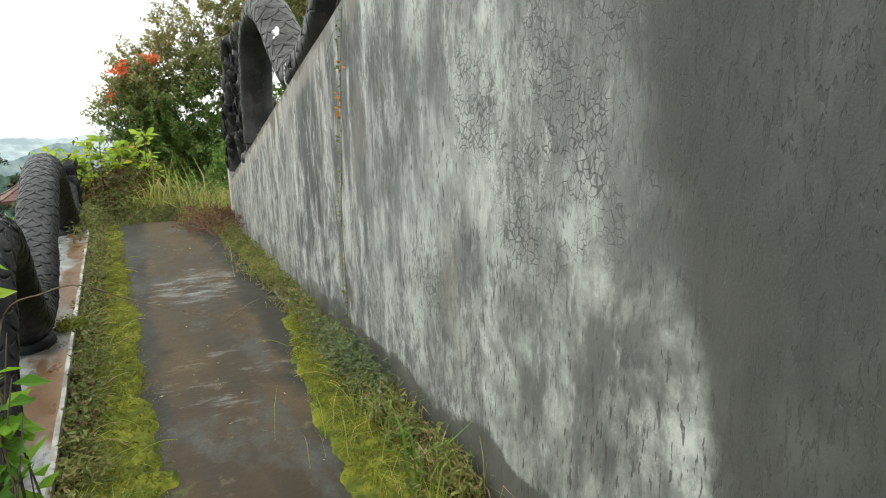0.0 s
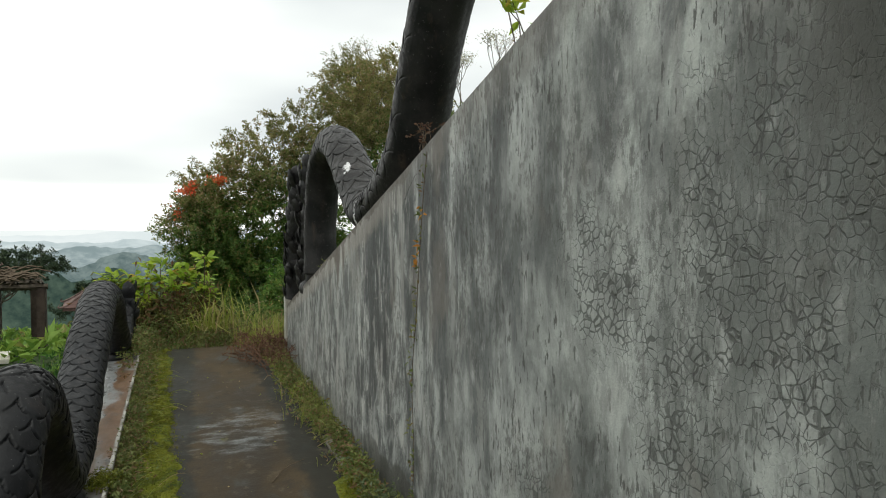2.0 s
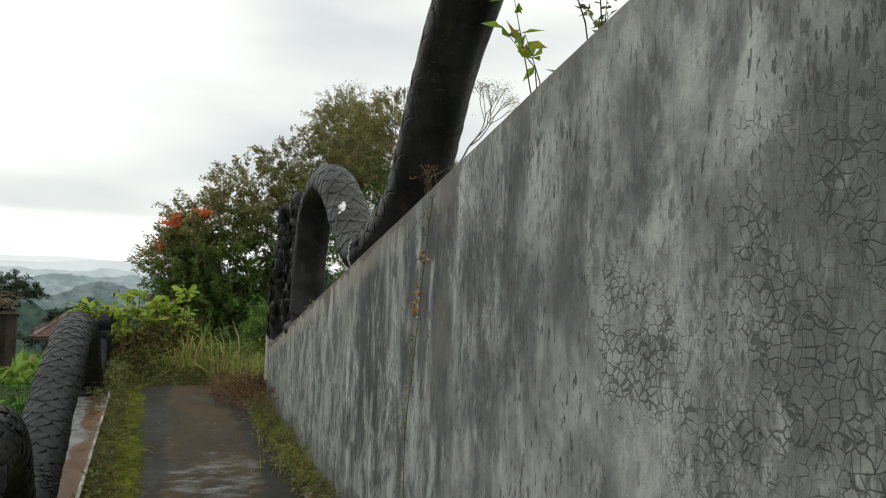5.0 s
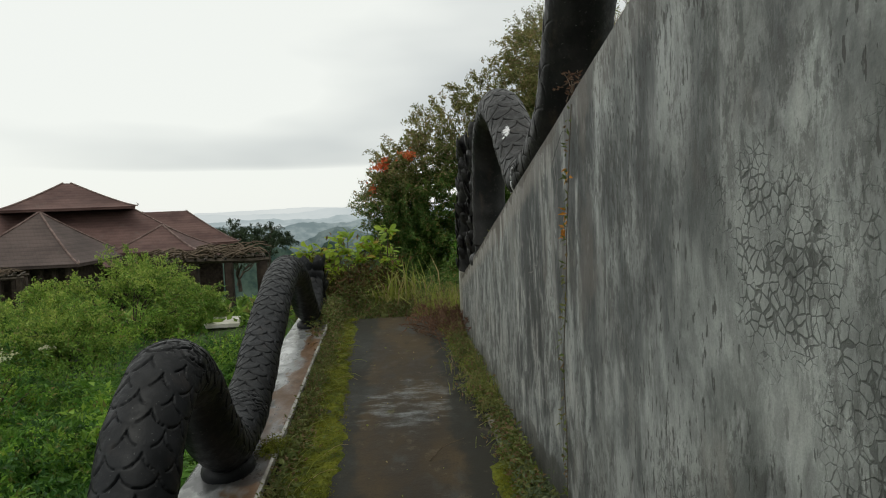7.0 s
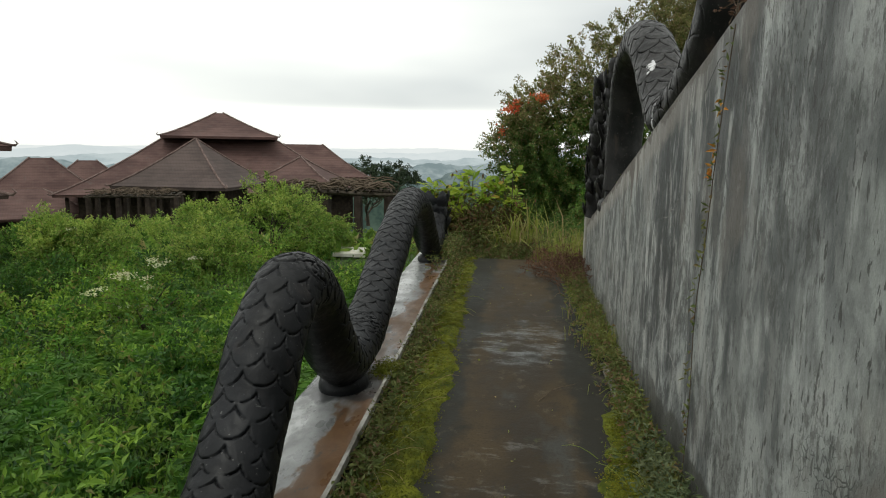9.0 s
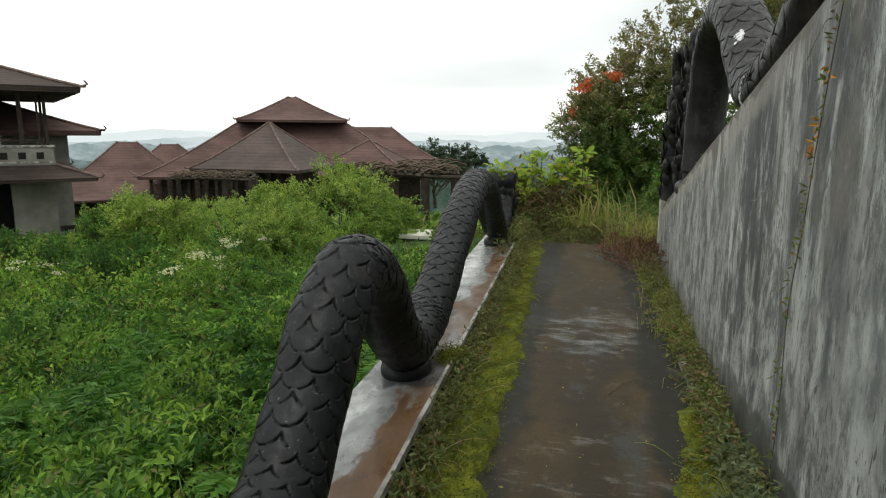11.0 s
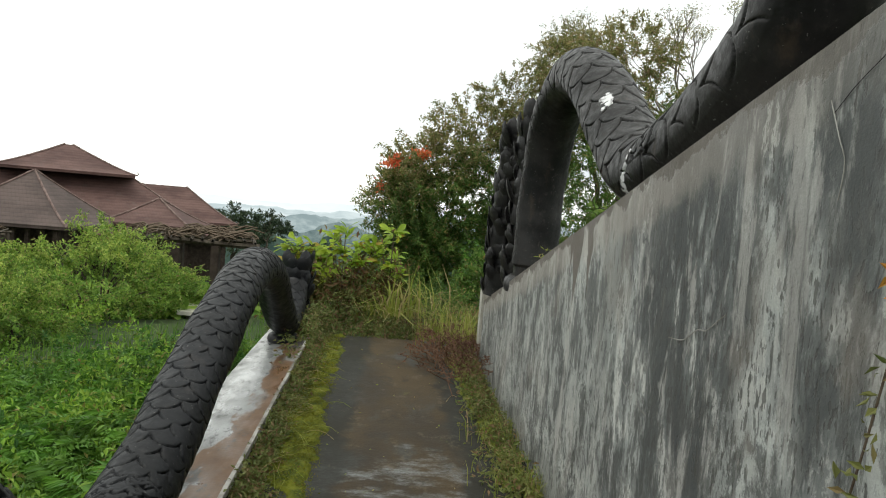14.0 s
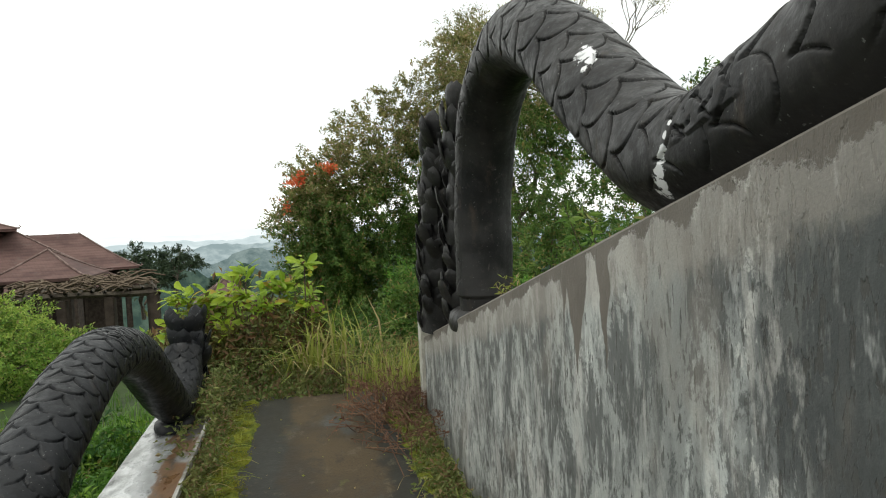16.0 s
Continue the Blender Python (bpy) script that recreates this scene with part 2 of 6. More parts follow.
    stripc = m.mix(m.noise((9, 9, 9), 4), (0.075, 0.063, 0.050), (0.17, 0.148, 0.125))
    c = m.mix(strip, c, stripc)
    pale = m.math("MULTIPLY", m.ramp(edge, 0.21, 0.12), m.math("MULTIPLY", m.math("SUBTRACT", 1, strip), m.ramp(y, 3.6, 4.8, 0.3, 1)))
    c = m.mix(m.math("MULTIPLY", pale, 0.55), c, (0.36, 0.325, 0.285))
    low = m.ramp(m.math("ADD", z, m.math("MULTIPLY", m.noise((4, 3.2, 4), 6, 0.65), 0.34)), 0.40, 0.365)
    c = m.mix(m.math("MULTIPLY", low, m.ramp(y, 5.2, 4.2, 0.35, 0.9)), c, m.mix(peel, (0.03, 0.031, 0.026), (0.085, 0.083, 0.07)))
    c = m.mix(m.ramp(grit, 0.3, 0.7, 0, 0.18), c, (0.1, 0.1, 0.1))
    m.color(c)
    h = m.math("SUBTRACT", m.math("ADD", m.math("MULTIPLY", streak, 0.5), m.math("MULTIPLY", grit, 0.25)), m.math("ADD", m.math("MULTIPLY", fl, 0.6), m.math("MULTIPLY", cn, 0.8)))
    h = m.math("SUBTRACT", h, m.math("MULTIPLY", strip, 0.7))
    m.bump(h, 0.55, 0.008)
    m.rough(m.ramp(streak, 0.3, 0.7, 0.78, 0.52))
    return m.m


def path_material():
    m = Mat("wet_concrete", 0.7, 0.14)
    big = m.noise((1.6, 0.7, 1), 5, 0.6)
    c = m.mix(m.ramp(big, 0.38, 0.62), (0.028, 0.021, 0.013), (0.066, 0.049, 0.029))
    c = m.mix(m.ramp(m.noise((2.5, 1.2, 1), 5, 0.65, (4, 2, 0)), 0.52, 0.68, 0, 0.8), c, (0.055, 0.058, 0.055))
    chalk = m.math("MULTIPLY", m.ramp(m.noise((3.5, 6.5, 1), 7, 0.72, (1, 8, 0)), 0.45, 0.68), m.spot(0.3, 5.8, 0, 0.55, m.noise(2.5, 3)))
    c = m.mix(m.math("MULTIPLY", chalk, 0.75), c, (0.22, 0.235, 0.24))
    chalk2 = m.math("MULTIPLY", m.ramp(m.noise((4, 9, 1), 4, 0.65, (7, 3, 0)), 0.55, 0.66), m.spot(0.35, 3.7, 0, 0.5, m.noise(2.5, 3)))
    c = m.mix(m.math("MULTIPLY", chalk2, 0.3), c, (0.24, 0.24, 0.23))
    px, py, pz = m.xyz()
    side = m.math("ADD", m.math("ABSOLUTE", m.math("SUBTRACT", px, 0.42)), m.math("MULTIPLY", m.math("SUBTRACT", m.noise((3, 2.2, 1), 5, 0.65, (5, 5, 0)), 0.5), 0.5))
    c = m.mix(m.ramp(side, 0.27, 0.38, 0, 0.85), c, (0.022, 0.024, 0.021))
    c = m.mix(m.ramp(m.noise(70, 4, 0.7), 0.48, 0.7, 0, 0.6), c, (0.028, 0.024, 0.017))
    c = m.mix(m.ramp(m.noise((5, 3.2, 1), 7, 0.75, (3, 1, 0)), 0.52, 0.66, 0, 0.6), c, (0.026, 0.025, 0.021))
    c = m.mix(m.ramp(m.noise((6, 4, 1), 7, 0.75, (8, 5, 0)), 0.56, 0.66, 0, 0.55), c, (0.10, 0.082, 0.058))
    c = m.mix(m.ramp(m.noise((3, 2, 1), 5, 0.7, (2, 9, 0)), 0.62, 0.74, 0, 0.6), c, (0.10, 0.115, 0.03))
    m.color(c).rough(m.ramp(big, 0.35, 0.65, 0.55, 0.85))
    m.bump(m.math("ADD", m.noise(40, 4), m.math("MULTIPLY", m.noise(7, 3), 2)), 0.35, 0.006)
    return m.m


def naga_material(name, lo, hi, dust, gloss, blots=()):
    m = Mat(name, 0.5, gloss)
    a, b = m.noise(3.5, 5, 0.6), m.noise(26, 4, 0.6)
    c = m.mix(m.ramp(a, 0.35, 0.65), lo, hi)
    c = m.mix(m.ramp(b, 0.54, 0.74, 0, 0.45), c, dust)
    c = m.mix(m.ramp(m.noise((6, 6, 2), 5, 0.7, (3, 3, 3)), 0.58, 0.74, 0, 0.5), c, tuple(v * w for v, w in zip(dust, (1.2, 0.95, 0.75))))
    c = m.mix(m.ramp(m.noise((34, 34, 9), 5, 0.75, (5, 1, 2)), 0.62, 0.74, 0, 0.4), c, tuple(v * 2.2 for v in dust))
    c = m.mix(m.ramp(m.noise(80, 2, 0.5, (5, 1, 2)), 0.70, 0.74, 0, 0.4), c, (0.22, 0.22, 0.21))
    wob = m.noise((38, 30, 34), 4, 0.8)
    for x, y, z, r in blots:
        c = m.mix(m.spot(x, y, z, r, wob), c, (0.62, 0.62, 0.63))
    m.color(c).rough(m.ramp(b, 0.35, 0.7, 0.40, 0.68))
    m.bump(m.math("ADD", b, m.math("MULTIPLY", m.noise(90, 3), 0.5)), 0.35, 0.005)
    return m.m


def cap_material():
    m = Mat("painted_cap", 0.5, 0.5)
    x, y, z = m.xyz()
    u = m.math("ADD", m.math("ADD", x, 0.315), m.math("MULTIPLY", m.math("SUBTRACT", y, 3.2), 0.037))
    wob = m.noise((5, 2.2, 5), 4, 0.55)
    c = m.mix(m.ramp(m.noise((9, 4, 6), 6, 0.7), 0.4, 0.62), (0.46, 0.47, 0.47), (0.20, 0.205, 0.20))
    grey = m.ramp(m.math("ADD", u, m.math("MULTIPLY", m.math("SUBTRACT", wob, 0.5), 0.35)), -0.33, -0.31)
    c = m.mix(m.math("MULTIPLY", grey, 0.6), c, (0.17, 0.175, 0.175))
    rust = m.ramp(m.math("ADD", u, m.math("MULTIPLY", m.math("SUBTRACT", wob, 0.5), 0.45)), -0.19, -0.165)
    rust = m.math("MULTIPLY", rust, m.ramp(m.noise((3, 1.1, 3), 4, 0.6, (3, 5, 0)), 0.36, 0.46))
    c = m.mix(rust, c, m.mix(m.noise((14, 9, 9), 5, 0.65), (0.075, 0.040, 0.020), (0.19, 0.105, 0.050)))
    c = m.mix(m.ramp(m.noise((9, 4, 9), 6, 0.72, (7, 2, 0)), 0.55, 0.64, 0, 0.85), c, (0.05, 0.05, 0.047))
    for yy in (4.5, 8.8, 2.4):
        c = m.mix(m.math("MULTIPLY", m.spot(-0.6, yy, 0.1, 0.3, wob), 0.8), c, (0.05, 0.05, 0.052))
    m.color(c).rough(m.ramp(wob, 0.35, 0.65, 0.22, 0.6)).bump(m.noise(50, 4), 0.3, 0.004)
    return m.m


def plain(name, a, b, scale=4.0, rough=0.85, bump=0.3, fine=60.0):
    m = Mat(name, rough, 0.25)
    c = m.mix(m.ramp(m.noise(scale, 5, 0.6), 0.35, 0.65), a, b)
    c = m.mix(m.ramp(m.noise(fine, 3), 0.5, 0.75, 0, 0.35), c, tuple(v * 0.55 for v in a))
    m.color(c).bump(m.noise(fine, 4), bump, 0.01)
    return m.m


def roof_material(name, a, b, pitch):
    m = Mat(name, 0.8, 0.2)
    x, y, z = m.xyz()
    rows = m.math("PINGPONG", m.math("MULTIPLY", z, 1.0 / pitch), 0.5)
    c = m.mix(m.ramp(m.noise((0.25, 0.25, 0.6), 5, 0.65), 0.35, 0.65), a, b)
    c = m.mix(m.ramp(rows, 0.12, 0.0, 0, 0.45), c, tuple(v * 0.45 for v in a))
    c = m.mix(m.ramp(m.noise(3.0, 3), 0.5, 0.7, 0, 0.35), c, tuple(v * 0.6 for v in b))
    along = m.math("PINGPONG", m.math("MULTIPLY", m.math("ADD", x, m.math("MULTIPLY", y, 0.7)), 1.0 / pitch), 0.5)
    c = m.mix(m.ramp(along, 0.10, 0.0, 0, 0.25), c, tuple(v * 0.5 for v in a))
    c = m.mix(m.ramp(m.noise((1.2, 1.2, 0.3), 6, 0.7, (3, 1, 0)), 0.55, 0.72, 0, 0.4), c, (0.10, 0.088, 0.080))
    m.color(c).bump(rows, 0.5, 0.05)
    return m.m


M_WALL, M_PATH, M_CAP = wall_material(), path_material(), cap_material()
M_NAGA = naga_material("black_carved_stone", (0.0035, 0.0040, 0.0048), (0.010, 0.011, 0.013), (0.028, 0.029, 0.033), 0.23)


def flaked_line(a, b, r0, r1, n):
    """Places along a line where the stone's skin has flaked off."""
    return [tuple(p + (q - p) * k / (n - 1) for p, q in zip(a, b)) + (r0 + (r1 - r0) * k / (n - 1),) for k in range(n)]


M_NAGA_R = naga_material("weathered_dark_stone", (0.007, 0.007, 0.0075), (0.024, 0.023, 0.0225), (0.058, 0.052, 0.046), 0.26,
    flaked_line((1.285, 5.80, 2.21), (1.265, 5.70, 2.10), 0.011, 0.019, 5) + flaked_line((1.262, 5.69, 2.09), (1.25, 5.56, 2.04), 0.034, 0.018, 4)
    + flaked_line((1.255, 5.64, 2.06), (1.235, 5.66, 1.99), 0.020, 0.011, 3) + flaked_line((1.19, 5.17, 1.60), (1.19, 5.13, 1.70), 0.034, 0.015, 4) + flaked_line((1.19, 5.12, 1.72), (1.20, 5.08, 1.84), 0.010, 0.006, 5))
M_MOSS = plain("moss", (0.040, 0.056, 0.006), (0.135, 0.145, 0.012), 9.0, 0.95, 1.0, 45.0)
M_EARTH = plain("overgrown_earth", (0.012, 0.022, 0.006), (0.030, 0.052, 0.011), 0.7, 0.95, 0.6, 8.0)
M_PARAPET = plain("stained_parapet", (0.10, 0.10, 0.095), (0.22, 0.22, 0.21), 3.0)
M_WHITE = plain("white_edge_paint", (0.42, 0.41, 0.38), (0.13, 0.12, 0.10), 5.0, 0.6)
M_POST = plain("stained_pale_plaster", (0.52, 0.51, 0.46), (0.24, 0.23, 0.19), 3.5, 0.8)
M_STRIP = plain("concrete_strip", (0.16, 0.15, 0.12), (0.24, 0.23, 0.20), 8.0)
M_ROOF = roof_material("rust_brown_tiles", (0.070, 0.040, 0.036), (0.125, 0.075, 0.066), 0.30)
M_ROOF_D = roof_material("dark_brown_tiles", (0.028, 0.021, 0.018), (0.070, 0.050, 0.043), 0.16)
M_ROOF_G = roof_material("grey_brown_tiles", (0.062, 0.047, 0.043), (0.10, 0.075, 0.068), 0.30)
M_RIDGE = plain("ridge_caps", (0.10, 0.066, 0.058), (0.20, 0.145, 0.13), 2.0)
M_HOUSE = plain("grey_rendered_wall", (0.17, 0.165, 0.14), (0.26, 0.255, 0.225), 0.8)
M_TIMBER = plain("dark_timber", (0.030, 0.022, 0.018), (0.060, 0.045, 0.035), 3.0)
# near-black, for painted shade in the house openings and for a plaster crack
M_DARK = plain("opening_shade_and_crack_black", (0.008, 0.008, 0.008), (0.014, 0.013, 0.012), 2.0)
M_PALE = plain("pale_slab_paint", (0.62, 0.60, 0.54), (0.50, 0.48, 0.42), 3.0, 0.6)
M_BARK = plain("bark", (0.040, 0.032, 0.024), (0.085, 0.072, 0.055), 8.0, 0.9, 0.7, 40.0)
M_BARK_PALE = plain("pale_bark", (0.10, 0.088, 0.07), (0.19, 0.17, 0.14), 8.0, 0.9, 0.7, 40.0)
M_TWIG = plain("dead_twig", (0.07, 0.05, 0.035), (0.13, 0.10, 0.07), 20.0)
M_GRASS = leaf_material("field_grass", (0.075, 0.17, 0.02), (0.15, 0.28, 0.035), (0.22, 0.21, 0.07), 0.06, 0.45)
M_WEED = leaf_material("weed_leaves", (0.030, 0.10, 0.014), (0.14, 0.29, 0.035), (0.20, 0.20, 0.05), 0.1, 0.35, 0.55, 0.75)
M_WEED_PALE = leaf_material("pale_weed_leaves", (0.10, 0.215, 0.022), (0.28, 0.45, 0.055), (0.24, 0.19, 0.07), 0.12, 0.35, 0.55, 0.5)
M_FERN = leaf_material("fern_fronds", (0.065, 0.17, 0.02), (0.14, 0.29, 0.035), None, 0, 0.4)
M_SHRUB = leaf_material("shrub_leaves", (0.10, 0.215, 0.030), (0.29, 0.43, 0.075), (0.34, 0.29, 0.11), 0.10, 0.4, 0.55, 0.38)
M_SHOOT = leaf_material("young_shoots", (0.24, 0.35, 0.06), (0.40, 0.49, 0.11), None, 0, 0.4, 0.5, 0.15)
M_TREE = leaf_material("tree_leaves", (0.050, 0.115, 0.020), (0.14, 0.225, 0.044), (0.26, 0.21, 0.07), 0.12, 0.45, 0.55, 0.35)
M_TREE_P = leaf_material("feathery_leaves", (0.15, 0.18, 0.055), (0.30, 0.29, 0.11), (0.36, 0.25, 0.14), 0.22, 0.5, 0.55, 0.3)
M_FAR = leaf_material("far_tree_leaves", (0.035, 0.060, 0.030), (0.065, 0.095, 0.045), None, 0, 0.1, 0.8)
M_BROAD = leaf_material("broad_yellow_green_leaves", (0.19, 0.31, 0.025), (0.33, 0.46, 0.045), (0.42, 0.30, 0.05), 0.14, 0.5, 0.5, 0.2)
M_RUSTY = leaf_material("browning_leaves", (0.075, 0.095, 0.022), (0.16, 0.15, 0.045), (0.16, 0.075, 0.035), 0.45, 0.3, 0.6, 0.3)
M_SAGE = leaf_material("grey_green_leaves", (0.085, 0.12, 0.05), (0.16, 0.20, 0.10), None, 0, 0.3, 0.6, 0.3)
M_YOUNG = leaf_material("fresh_green_leaves", (0.10, 0.24, 0.018), (0.22, 0.40, 0.04), (0.30, 0.34, 0.05), 0.08, 0.5, 0.5, 0.2)
M_STRAW = leaf_material("dry_grass_blades", (0.30, 0.31, 0.07), (0.20, 0.27, 0.045), (0.40, 0.31, 0.16), 0.25, 0.45, 0.55, 0.1)
M_BROWN = leaf_material("withered_brown_stalks", (0.095, 0.05, 0.03), (0.17, 0.10, 0.06), None, 0, 0.1, 0.9)
M_MOSS_LEAF = leaf_material("moss_shoots", (0.10, 0.125, 0.012), (0.22, 0.225, 0.02), (0.15, 0.10, 0.035), 0.1, 0.3, 0.8)
M_RED = leaf_material("orange_red_flowers", (0.62, 0.11, 0.04), (0.66, 0.20, 0.07), None, 0, 0.3)
M_BLOOM = leaf_material("white_blossom", (0.52, 0.56, 0.28), (0.66, 0.68, 0.44), None, 0, 0.3)
M_ORANGE = leaf_material("orange_vine_leaves", (0.58, 0.24, 0.03), (0.50, 0.33, 0.06), None, 0, 0.3)
M_VINE = leaf_material("vine_leaves", (0.10, 0.14, 0.035), (0.22, 0.24, 0.075), (0.24, 0.15, 0.08), 0.25, 0.35, 0.55, 0.3)


# ---- building helpers ----
def np_mesh(name, verts, quads, material, smooth=False):
    verts, quads = np.asarray(verts, dtype=np.float32), np.asarray(quads, dtype=np.int32)
    k = quads.shape[1]
    me = bpy.data.meshes.new(name)
    me.vertices.add(len(verts))
    me.vertices.foreach_set("co", verts.ravel())
    me.loops.add(quads.size)
    me.loops.foreach_set("vertex_index", quads.ravel())
    me.polygons.add(len(quads))
    me.polygons.foreach_set("loop_start", np.arange(0, quads.size, k, dtype=np.int32))
    me.update(calc_edges=True)
    me.validate()
    me.polygons.foreach_set("use_smooth", np.full(len(quads), smooth))
    me.materials.append(material)
    return me


def part(name, bm, material=None, parent=None, label="", smooth=False):
    """Links a bmesh or a mesh as one mesh object, under its thing where one is given."""
    if isinstance(bm, bmesh.types.BMesh):
        me = bpy.data.meshes.new(name)
        bmesh.ops.recalc_face_normals(bm, faces=bm.faces)
        bm.to_mesh(me)
        bm.free()
        me.materials.append(material)
        me.polygons.foreach_set("use_smooth", np.full(len(me.polygons), smooth))
    else:
        me = bm
    ob = new(name, me)
    if parent is not None:
        ob.parent = parent
    if label:
        tagged(ob, label)
    return ob


def box(bm, x0, y0, z0, x1, y1, z1, bevel=0.0, m=None):
    r = bmesh.ops.create_cube(bm, size=1)
    vs = r["verts"]
    for v in vs:
        v.co = Vector((x0 + (v.co.x + 0.5) * (x1 - x0), y0 + (v.co.y + 0.5) * (y1 - y0), z0 + (v.co.z + 0.5) * (z1 - z0)))
    if bevel:
        es = list({e for v in vs for e in v.link_edges})
        r = bmesh.ops.bevel(bm, geom=es, offset=bevel, segments=2, affect="EDGES")
        vs = list({v for f in r["faces"] for v in f.verts} | {v for v in vs if v.is_valid})
    if m is not None:
        bmesh.ops.transform(bm, matrix=m, verts=vs)
    return vs


def spline(ctrl, step):
    """Evenly spaced points on a smooth curve through the control points."""
    p = np.array(ctrl, float)
    p = np.vstack([2 * p[0] - p[1], p, 2 * p[-1] - p[-2]])
    out = []
    for i in range(1, len(p) - 2):
        t = np.linspace(0, 1, 60, endpoint=False)[:, None]
        a, b, c, d = p[i - 1], p[i], p[i + 1], p[i + 2]
        out.append(0.5 * (2 * b + (c - a) * t + (2 * a - 5 * b + 4 * c - d) * t ** 2 + (3 * b - a - 3 * c + d) * t ** 3))
    q = np.vstack(out + [p[-2:-1]])
    s = np.concatenate([[0], np.cumsum(np.linalg.norm(np.diff(q, axis=0), axis=1))])
    u = np.arange(0, s[-1], step)
    return np.stack([np.interp(u, s, q[:, k]) for k in range(3)], 1)


def tube_arrays(pts, radii, sides=6):
    """Vertices and quads of a tapered tube along points."""
    pts = np.asarray(pts, float)
    t = np.gradient(pts, axis=0)
    t /= np.linalg.norm(t, axis=1)[:, None] + 1e-9
    ref = np.where(np.abs(t[:, 2:3]) > 0.9, [[1.0, 0, 0]], [[0, 0, 1.0]])
    a = np.cross(t, ref)
    a /= np.linalg.norm(a, axis=1)[:, None] + 1e-9
    b = np.cross(t, a)
    th = np.linspace(0, 2 * np.pi, sides, endpoint=False)
    ring = a[:, None] * np.cos(th)[None, :, None] + b[:, None] * np.sin(th)[None, :, None]
    v = (pts[:, None] + ring * np.asarray(radii, float)[:, None, None]).reshape(-1, 3)
    n = len(pts)
    i, j = np.meshgrid(np.arange(n - 1), np.arange(sides), indexing="ij")
    j2 = (j + 1) % sides
    q = np.stack([i * sides + j, i * sides + j2, (i + 1) * sides + j2, (i + 1) * sides + j], -1).reshape(-1, 4)
    return v, q


class Pile:
    """Collects vertex and quad arrays into one mesh."""

    def __init__(self):
        self.v, self.q, self.n = [], [], 0

    def add(self, v, q):
        self.v.append(v)
        self.q.append(np.asarray(q) + self.n)
        self.n += len(v)
        return self

    def mesh(self, name, material, smooth=False):
        return np_mesh(name, np.vstack(self.v), np.vstack(self.q), material, smooth)


RNG = np.random.default_rng(7)


def unit(v):
    return v / (np.linalg.norm(v, axis=-1, keepdims=True) + 1e-9)


def leaf_arrays(p, way, length, width, fold=0.25, face=None):
    """One folded leaf at each place, growing along its own way, its blade turned towards face."""
    n = len(p)
    turn = unit(RNG.normal(size=(n, 3)) + [0, 0, 0.6]) if face is None else unit(face) + RNG.normal(size=(n, 3)) * 0.35
    side = unit(np.cross(way, turn))
    up = np.cross(side, way)
    L, W = np.broadcast_to(length, n)[:, None], np.broadcast_to(width, n)[:, None]
    mid = p + way * L * 0.45 + up * W * fold
    v = np.stack([p, mid + side * W * 0.5, p + way * L - up * L * 0.12, mid - side * W * 0.5], 1).reshape(-1, 3)
    return v, np.arange(4 * n).reshape(-1, 4)


def spray_arrays(p, d, per, reach, size, rs, rise=0.35):
    """Leafy twigs: from each place a short twig with leaves along it. Returns leaf and twig arrays."""
    n = len(p)
    w = unit(d + rs.normal(size=(n, 3)) * 0.45 + [0, 0, rise])
    L = reach * rs.uniform(0.5, 1.3, n)
    k = np.repeat(np.arange(n), per)
    t = rs.uniform(0, 1, n * per)
    q = p[k] + w[k] * (t * L[k])[:, None] + rs.normal(size=(n * per, 3)) * (size * 0.45)
    q[:, 2] -= 0.25 * L[k] * t * t
    way = unit(w[k] * 0.7 + rs.normal(size=(n * per, 3)) * 0.8)
    sz = rs.uniform(0.6, 1.3, n * per) * size
    leaf = leaf_arrays(q, way, sz, sz * rs.uniform(0.32, 0.5, n * per), face=d[k] * 0.5 + w[k] * 0.2 + [0, 0, 0.6])
    a, b, c = p, p + w * (L * 0.55)[:, None] - [0, 0, 0.06] * L[:, None], p + w * L[:, None] - [0, 0, 0.25] * L[:, None]
    side = unit(np.cross(w, rs.normal(size=(n, 3)))) * 0.006
    v = np.stack([a - side, a + side, b + side * 0.7, b - side * 0.7, c + side * 0.3, c - side * 0.3], 1).reshape(-1, 3)
    base = np.arange(n)[:, None] * 6
    twig = (v, np.concatenate([base + [[0, 1, 2, 3]], base + [[3, 2, 4, 5]]]))
    return leaf, twig, q


def blade_arrays(p, height, width, lean=0.5):
    """Bent grass blades: two quads each, the upper one tapering."""
    n = len(p)
    a = RNG.uniform(0, 2 * np.pi, n)
    out = np.stack([np.cos(a), np.sin(a), np.zeros(n)], 1)
    side = np.stack([-np.sin(a), np.cos(a), np.zeros(n)], 1)
    H, W = np.broadcast_to(height, n)[:, None], np.broadcast_to(width, n)[:, None]
    k = RNG.uniform(0.2, 1, n)[:, None] * lean
    z = np.array([[0, 0, 1.0]])
    m = p + z * H * 0.6 + out * H * k * 0.3
    t = p + z * H * (1 - 0.35 * k) + out * H * k
    v = np.stack([p - side * W * 0.5, p + side * W * 0.5, m + side * W * 0.4, m - side * W * 0.4, t + side * W * 0.06, t - side * W * 0.06], 1).reshape(-1, 3)
    b = np.arange(n)[:, None] * 6
    q = np.concatenate([b + [[0, 1, 2, 3]], b + [[3, 2, 4, 5]]])
    return v, q


